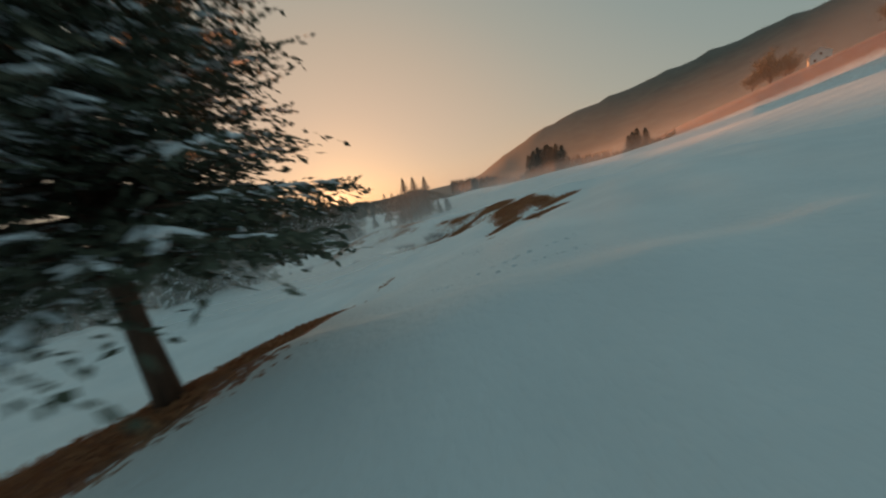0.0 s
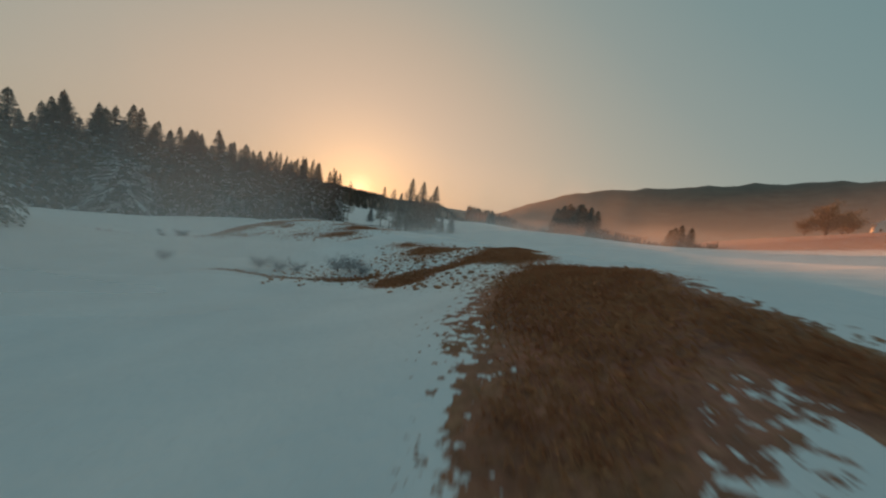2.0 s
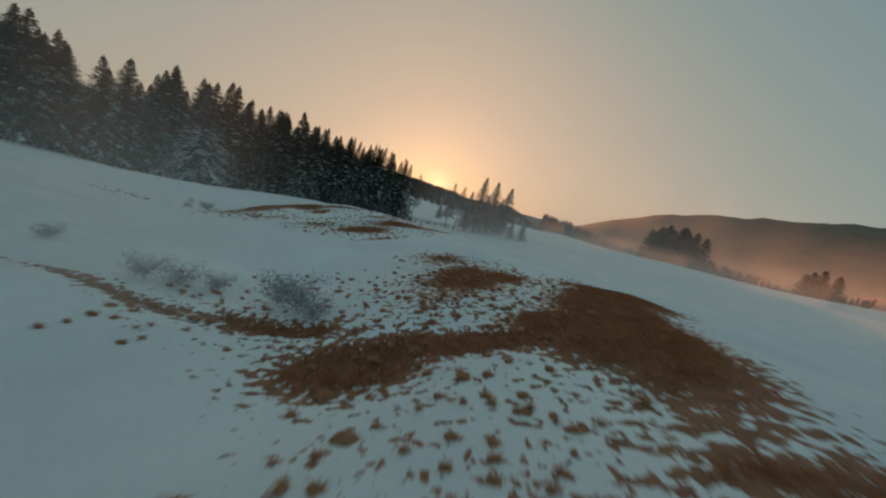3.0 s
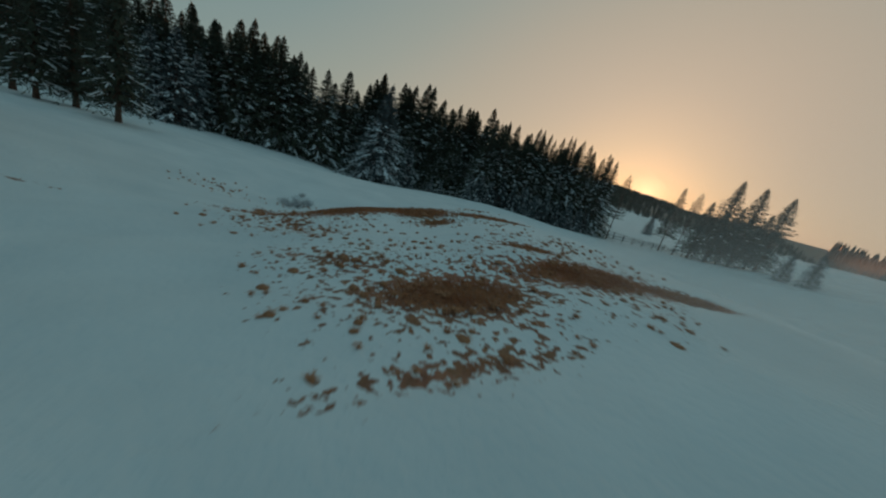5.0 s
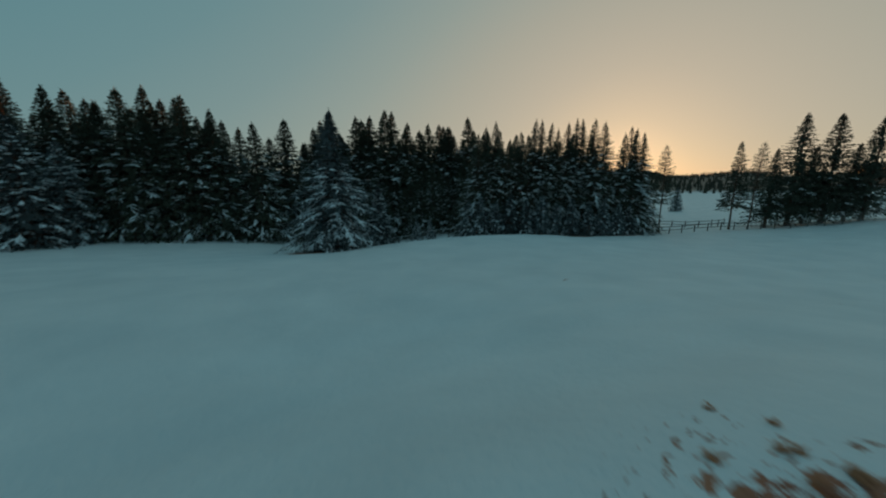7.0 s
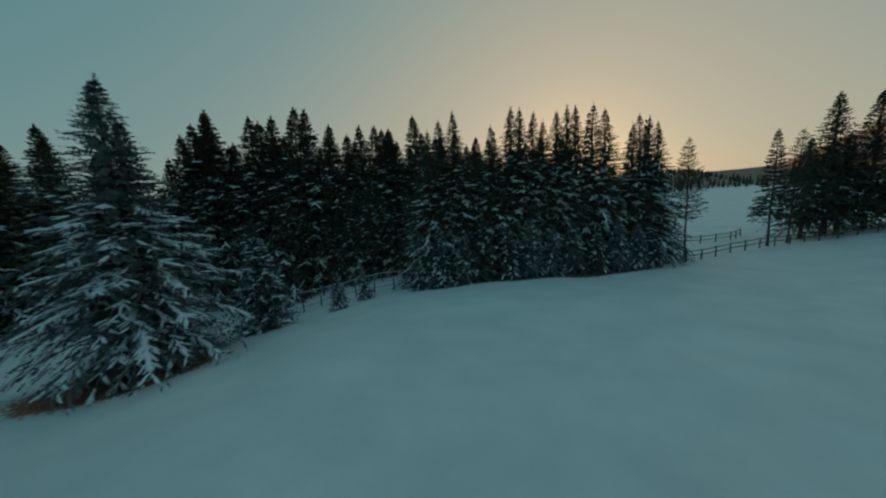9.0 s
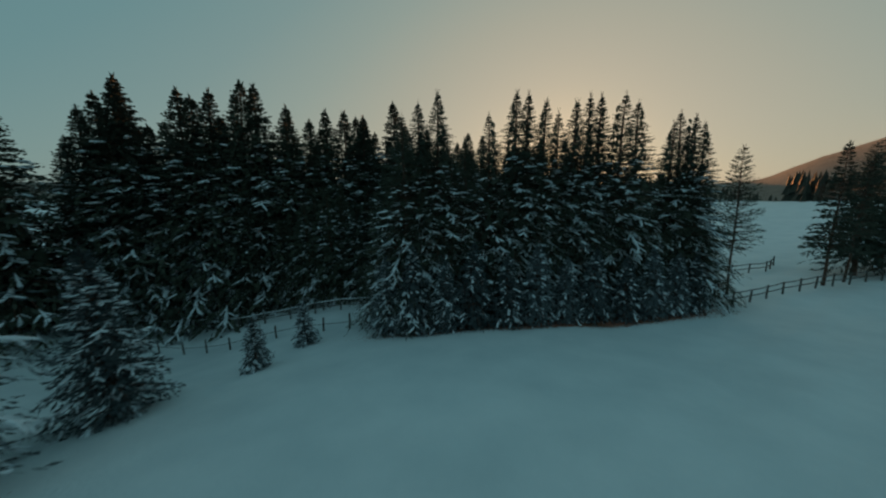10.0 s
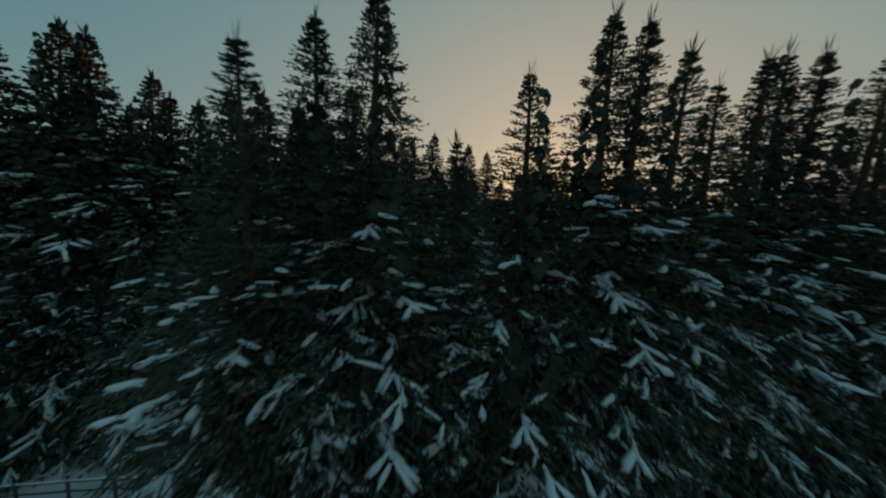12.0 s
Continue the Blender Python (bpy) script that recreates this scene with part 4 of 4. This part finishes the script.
def house(x, y, rz):
    e = base("house", (x, y, ground_at(x, y) - 0.3), rz, 1.0)
    w, d, hgt, ridge = 8.0, 9.5, 4.6, 7.6
    v = [(-w / 2, -d / 2, 0), (w / 2, -d / 2, 0), (w / 2, d / 2, 0), (-w / 2, d / 2, 0), (-w / 2, -d / 2, hgt), (w / 2, -d / 2, hgt), (w / 2, d / 2, hgt), (-w / 2, d / 2, hgt),
         (0, -d / 2, ridge), (0, d / 2, ridge)]
    f = [(0, 1, 5, 8, 4), (2, 3, 7, 9, 6), (1, 2, 6, 5), (3, 0, 4, 7), (4, 8, 9, 7), (5, 6, 9, 8), (3, 2, 1, 0)]
    child("wall", mesh_from("wall", v, f, PLASTER), e, "white plastered house walls")
    for sgn in (-1, 1):
        a = math.atan2(ridge - hgt, w / 2)
        L = math.hypot(ridge - hgt, w / 2) + 0.7
        ob = child("roof", box_mesh("roof", (L, d + 1.2, 0.22), SNOW, (0, 0, 0), 0.05), e, "snow-covered pitched roof")
        ob.matrix_basis = Matrix.Translation((sgn * (w / 4 + 0.22), 0, (ridge + hgt) / 2 + 0.02)) @ Matrix.Rotation(sgn * a, 4, "Y")
    child("chimney", box_mesh("chimney", (0.7, 0.7, 1.8), ROOF, (1.4, 1.5, 7.2)), e)
    for k, (wx, wz) in enumerate(((-2.2, 1.6), (2.2, 1.6), (0, 4.6))):
        win = child("window", box_mesh("window", (1.1, 0.10, 1.3), ROOF, (wx, -d / 2 - 0.02, wz)), e)
    return tagged(e, "small white house with a snowy pitched roof on the hillside", "house")


house(225.0, 163.0, -48)


def bare_tree(seed, H, R, twig=TWIGS, dense=42):
    """A leafless broad tree: trunk, limbs and a haze of fine brown twigs."""
    r = np.random.default_rng(seed)
    s, leafs = Soup(), []
    tube(s, [(0, 0, -0.3), (0.05, 0, H * 0.2), (0.1, 0.1, H * 0.45), (0.1, 0.1, H * 0.75)], np.array([0.05, 0.035, 0.025, 0.01]) * H * 0.6, 7, r)
    for _ in range(26):
        a, t = r.uniform(0, 6.28), r.uniform(0.18, 0.75)
        L = R * r.uniform(0.6, 1.05) * (1.15 - 0.6 * abs(t - 0.4))
        u = np.linspace(0, 1, 4)
        path = np.stack([L * u * math.cos(a), L * u * math.sin(a), H * t + L * u * r.uniform(0.35, 1.0)], -1)
        tube(s, path, np.array([0.018, 0.012, 0.007, 0.003]) * H * 0.5, 5)
        for p in path[1:]:
            m = dense
            q = p + r.normal(0, 0.16 * R, (m, 3))
            d = r.normal(0, 1, (m, 3)) + (0, 0, 0.8)
            d *= (0.13 * R / np.linalg.norm(d, axis=1))[:, None]
            wv = np.cross(d, r.normal(0, 1, (m, 3)))
            wv *= (0.026 * R / (np.linalg.norm(wv, axis=1) + 1e-9))[:, None]
            leafs.append(np.stack([q, q + d * 0.5 + wv, q + d, q + d * 0.5 - wv], 1))
    q = np.concatenate(leafs)
    return s.mesh("trunk", BARK, True), mesh_from("twigs", q.reshape(-1, 3), np.arange(len(q) * 4).reshape(-1, 4), twig), None


BARE = [bare_tree(5, 11.0, 4.6), bare_tree(6, 9.0, 4.0)]
for x, y, s, k in ((213, 178, 1.55, 0), (216, 181, 1.4, 1), (231, 184, 1.35, 1), (226, 178, 1.2, 0), (237, 140, 1.3, 0), (210, 186, 1.2, 1)):
    plant("bare_tree", BARE[k], x, y, 60 * s, s, "bare broad tree with brown twigs beside the house", "bare trees by the house")

# ---- shrubs in the hollow ----
SHRUB = [bare_tree(15, 0.42, 0.55, FROST_TWIGS, 14), bare_tree(16, 0.32, 0.45, FROST_TWIGS, 14)]
for x, y, s, k in ((-15.5, 26.0, 1.0, 0), (-15.0, 25.75, 0.8, 1), (-16.1, 26.4, 0.85, 0), (-18.3, 26.0, 0.9, 1), (-18.9, 25.7, 0.7, 0), (-17.7, 26.4, 0.6, 0), (-32.0, 41.5, 0.8, 0), (-23.2, 26.9, 0.7, 1), (-32.5, 42.3, 0.7, 1), (-31.2, 40.6, 0.6, 0), (-34.9, 43.2, 0.5, 1), (-33.3, 41.3, 0.6, 1), (-31.6, 41.2, 0.55, 0)):
    plant("shrub", SHRUB[k], x, y, 90 * s, s, "small frosted leafless shrub standing in the snow", "shrubs in the hollow", 0.02)

# ---- dry grass ----
def dry_grass(n, seed):
    r = np.random.default_rng(seed)
    x, y = r.uniform(-32, -3, n), r.uniform(-2, 55, n)
    m = melt_field(x, y)
    keep = m + r.normal(0, 0.10, n) > 0.80
    x, y = x[keep], y[keep]
    z = relief(x, y) - 0.06
    k = len(x)
    h, a = r.uniform(0.03, 0.11, k), r.uniform(0, 6.28, k)
    lean = r.uniform(0.4, 1.6, k) * h
    tipx, tipy = x + lean * np.cos(a), y + lean * np.sin(a)
    wx, wy = -np.sin(a) * 0.004, np.cos(a) * 0.004
    pts = np.stack([np.stack([x - wx, y - wy, z], -1), np.stack([x + wx, y + wy, z], -1),
                    np.stack([x + 0.4 * (tipx - x) + 0.8 * wx, y + 0.4 * (tipy - y) + 0.8 * wy, z + 0.75 * h], -1), np.stack([tipx, tipy, z + h * 0.9], -1)], 1)
    me = mesh_from("dry_grass", pts.reshape(-1, 3), np.arange(k * 4).reshape(-1, 4), DRY_GRASS)
    return tagged(new("dry_grass", me), "flattened dry brown grass in the thawed patches", "grass", kind="stuff")


dry_grass(1300000, 4)


# ---- grass tussocks that stand through the snow ----
def tussocks(n, seed):
    r = np.random.default_rng(seed)
    x, y = r.uniform(-38, -5, n), r.uniform(19, 52, n)
    g = tussock_field(x, y)
    keep = r.random(n) < np.clip((g - 0.10) * 3.2, 0, 0.6)
    x, y = x[keep], y[keep]
    dome, blades = Soup(), []
    for px, py, z in zip(x, y, relief(x, y)):
        rad, h = r.uniform(0.02, 0.065) + 0.05 * (r.random() < 0.15), r.uniform(0.015, 0.05)
        a = np.arange(9) * 0.698
        pts = [np.array([[px, py, z + h]])]
        for k, (rr, hh) in enumerate(((0.45, 0.85), (0.8, 0.5), (1.05, -0.5))):
            q = rad * rr * r.uniform(0.75, 1.25, 9)
            pts.append(np.stack([px + q * np.cos(a) * 1.25, py + q * np.sin(a), z + h * hh * r.uniform(0.7, 1.3, 9)], -1))
        f = [(0, 1 + i, 1 + (i + 1) % 9) for i in range(9)]
        for k in (1, 10):
            f += [(k + i, k + 9 + i, k + 9 + (i + 1) % 9, k + (i + 1) % 9) for i in range(9)]
        dome.add(np.concatenate(pts), f)
        m = 26
        b, u = r.uniform(0, 6.283, m), r.uniform(0.1, 0.9, m) * rad
        c = np.stack([px + 1.2 * u * np.cos(b), py + u * np.sin(b), z + h * (1 - 0.7 * (u / rad) ** 2)], -1)
        d = np.stack([np.cos(b), np.sin(b), r.uniform(-0.3, 0.5, m)], -1) * r.uniform(0.03, 0.08, (m, 1))
        w = np.stack([-np.sin(b), np.cos(b), np.zeros(m)], -1) * 0.006
        blades.append(np.stack([c - w, c + d * 0.5 - w + (0, 0, 0.012), c + d, c + d * 0.5 + w + (0, 0, 0.012), ], 1))
    q = np.concatenate(blades)
    e = base("grass_tussocks", (-18, 36, ground_at(-18, 36)))
    inv = e.matrix_basis.inverted()
    for nm, me in (("tufts", dome.mesh("tufts", TUFT, True)), ("blades", mesh_from("blades", q.reshape(-1, 3), np.arange(len(q) * 4).reshape(-1, 4), DRY_GRASS))):
        ob = tagged(child(nm, me, e), kind="stuff")
        ob.matrix_parent_inverse = inv
    return tagged(e, "tan tussocks of dry grass standing through thin snow", "grass", kind="stuff")


tussocks(9200, 6)


# ---- translucent sheets standing in for low mist, sun glare and distance haze ----
def haze_sheet_material():
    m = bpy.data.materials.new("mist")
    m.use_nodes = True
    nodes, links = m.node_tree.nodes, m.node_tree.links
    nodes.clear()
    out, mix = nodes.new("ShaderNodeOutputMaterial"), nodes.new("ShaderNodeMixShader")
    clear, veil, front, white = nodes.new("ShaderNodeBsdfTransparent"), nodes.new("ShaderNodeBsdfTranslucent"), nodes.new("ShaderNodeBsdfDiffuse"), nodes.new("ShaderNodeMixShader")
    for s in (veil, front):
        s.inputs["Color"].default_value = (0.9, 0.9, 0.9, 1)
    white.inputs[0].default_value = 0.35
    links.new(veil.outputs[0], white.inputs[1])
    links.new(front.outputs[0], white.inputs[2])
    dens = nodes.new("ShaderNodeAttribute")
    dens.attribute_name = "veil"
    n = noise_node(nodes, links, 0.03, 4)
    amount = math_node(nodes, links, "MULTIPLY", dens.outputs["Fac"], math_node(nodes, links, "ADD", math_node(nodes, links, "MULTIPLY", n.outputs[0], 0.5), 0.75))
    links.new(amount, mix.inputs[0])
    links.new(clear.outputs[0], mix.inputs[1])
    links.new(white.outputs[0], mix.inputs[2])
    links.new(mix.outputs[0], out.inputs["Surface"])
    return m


HAZE_SHEET = haze_sheet_material()


def haze_sheet(path, height, amount, fade, n=48, rows=17, foot_fade=0.0):
    """A standing translucent sheet in place of mist and haze along a path over the ground, thick at its foot, thinning
    upwards and to its ends.
    """
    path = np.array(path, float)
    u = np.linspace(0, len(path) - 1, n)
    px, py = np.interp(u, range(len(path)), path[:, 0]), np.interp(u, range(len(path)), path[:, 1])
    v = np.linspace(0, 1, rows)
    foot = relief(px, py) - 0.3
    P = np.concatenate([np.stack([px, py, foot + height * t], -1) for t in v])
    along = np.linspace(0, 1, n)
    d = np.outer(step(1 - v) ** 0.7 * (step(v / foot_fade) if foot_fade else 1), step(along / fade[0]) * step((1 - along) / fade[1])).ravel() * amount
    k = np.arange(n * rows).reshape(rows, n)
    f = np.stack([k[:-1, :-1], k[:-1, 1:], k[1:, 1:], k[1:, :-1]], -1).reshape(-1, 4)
    me = mesh_from("haze_sheet", P, f, HAZE_SHEET, True)
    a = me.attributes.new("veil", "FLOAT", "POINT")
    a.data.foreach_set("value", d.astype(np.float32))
    return tagged(new("haze_sheet", me), "thin translucent sheet standing in for mist and haze", "mist", kind="stuff")


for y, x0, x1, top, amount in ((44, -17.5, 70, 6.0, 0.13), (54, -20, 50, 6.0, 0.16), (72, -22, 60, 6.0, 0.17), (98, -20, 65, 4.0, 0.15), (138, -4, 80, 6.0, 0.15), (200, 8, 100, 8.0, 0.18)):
    haze_sheet([(x0, y), (0.5 * (x0 + x1), y + 0.08 * (x1 - x0)), (x1, y)], top, amount, (0.16, 0.4))
# sheets in the hollow: snow-mist plus the sun's glare veiling the dark woods
haze_sheet([(-48, 17), (-30, 18), (-14.3, 20)], 6.5, 0.28, (0.4, 0.12), foot_fade=0.12)
haze_sheet([(-40, 23), (-26, 23.5), (-14.6, 24.5)], 6.5, 0.24, (0.4, 0.15), foot_fade=0.12)
haze_sheet([(-30, 28), (-22, 28.2), (-15.4, 28.6)], 6.0, 0.14, (0.5, 0.45), foot_fade=0.12)
haze_sheet([(-18.2, 40.6), (-8, 39), (4, 40), (16, 42)], 7.5, 0.24, (0.12, 0.6), foot_fade=0.12)
haze_sheet([(-66, 27), (-46, 28), (-28, 31)], 3.5, 0.25, (0.3, 0.4), foot_fade=0.12)


def arc(radius, a0, a1, n=12):
    return [(-15 + radius * math.sin(radians(a)), 15 + radius * math.cos(radians(a))) for a in np.linspace(a0, a1, n)]


# far arcs: distance haze over the hillside and mountains, put up as sheets
haze_sheet(arc(205, 32, 85), 26, 0.12, (0.15, 0.1))
haze_sheet(arc(420, 30, 85), 60, 0.10, (0.15, 0.1))
haze_sheet(arc(760, 13, 90), 150, 0.17, (0.2, 0.1))
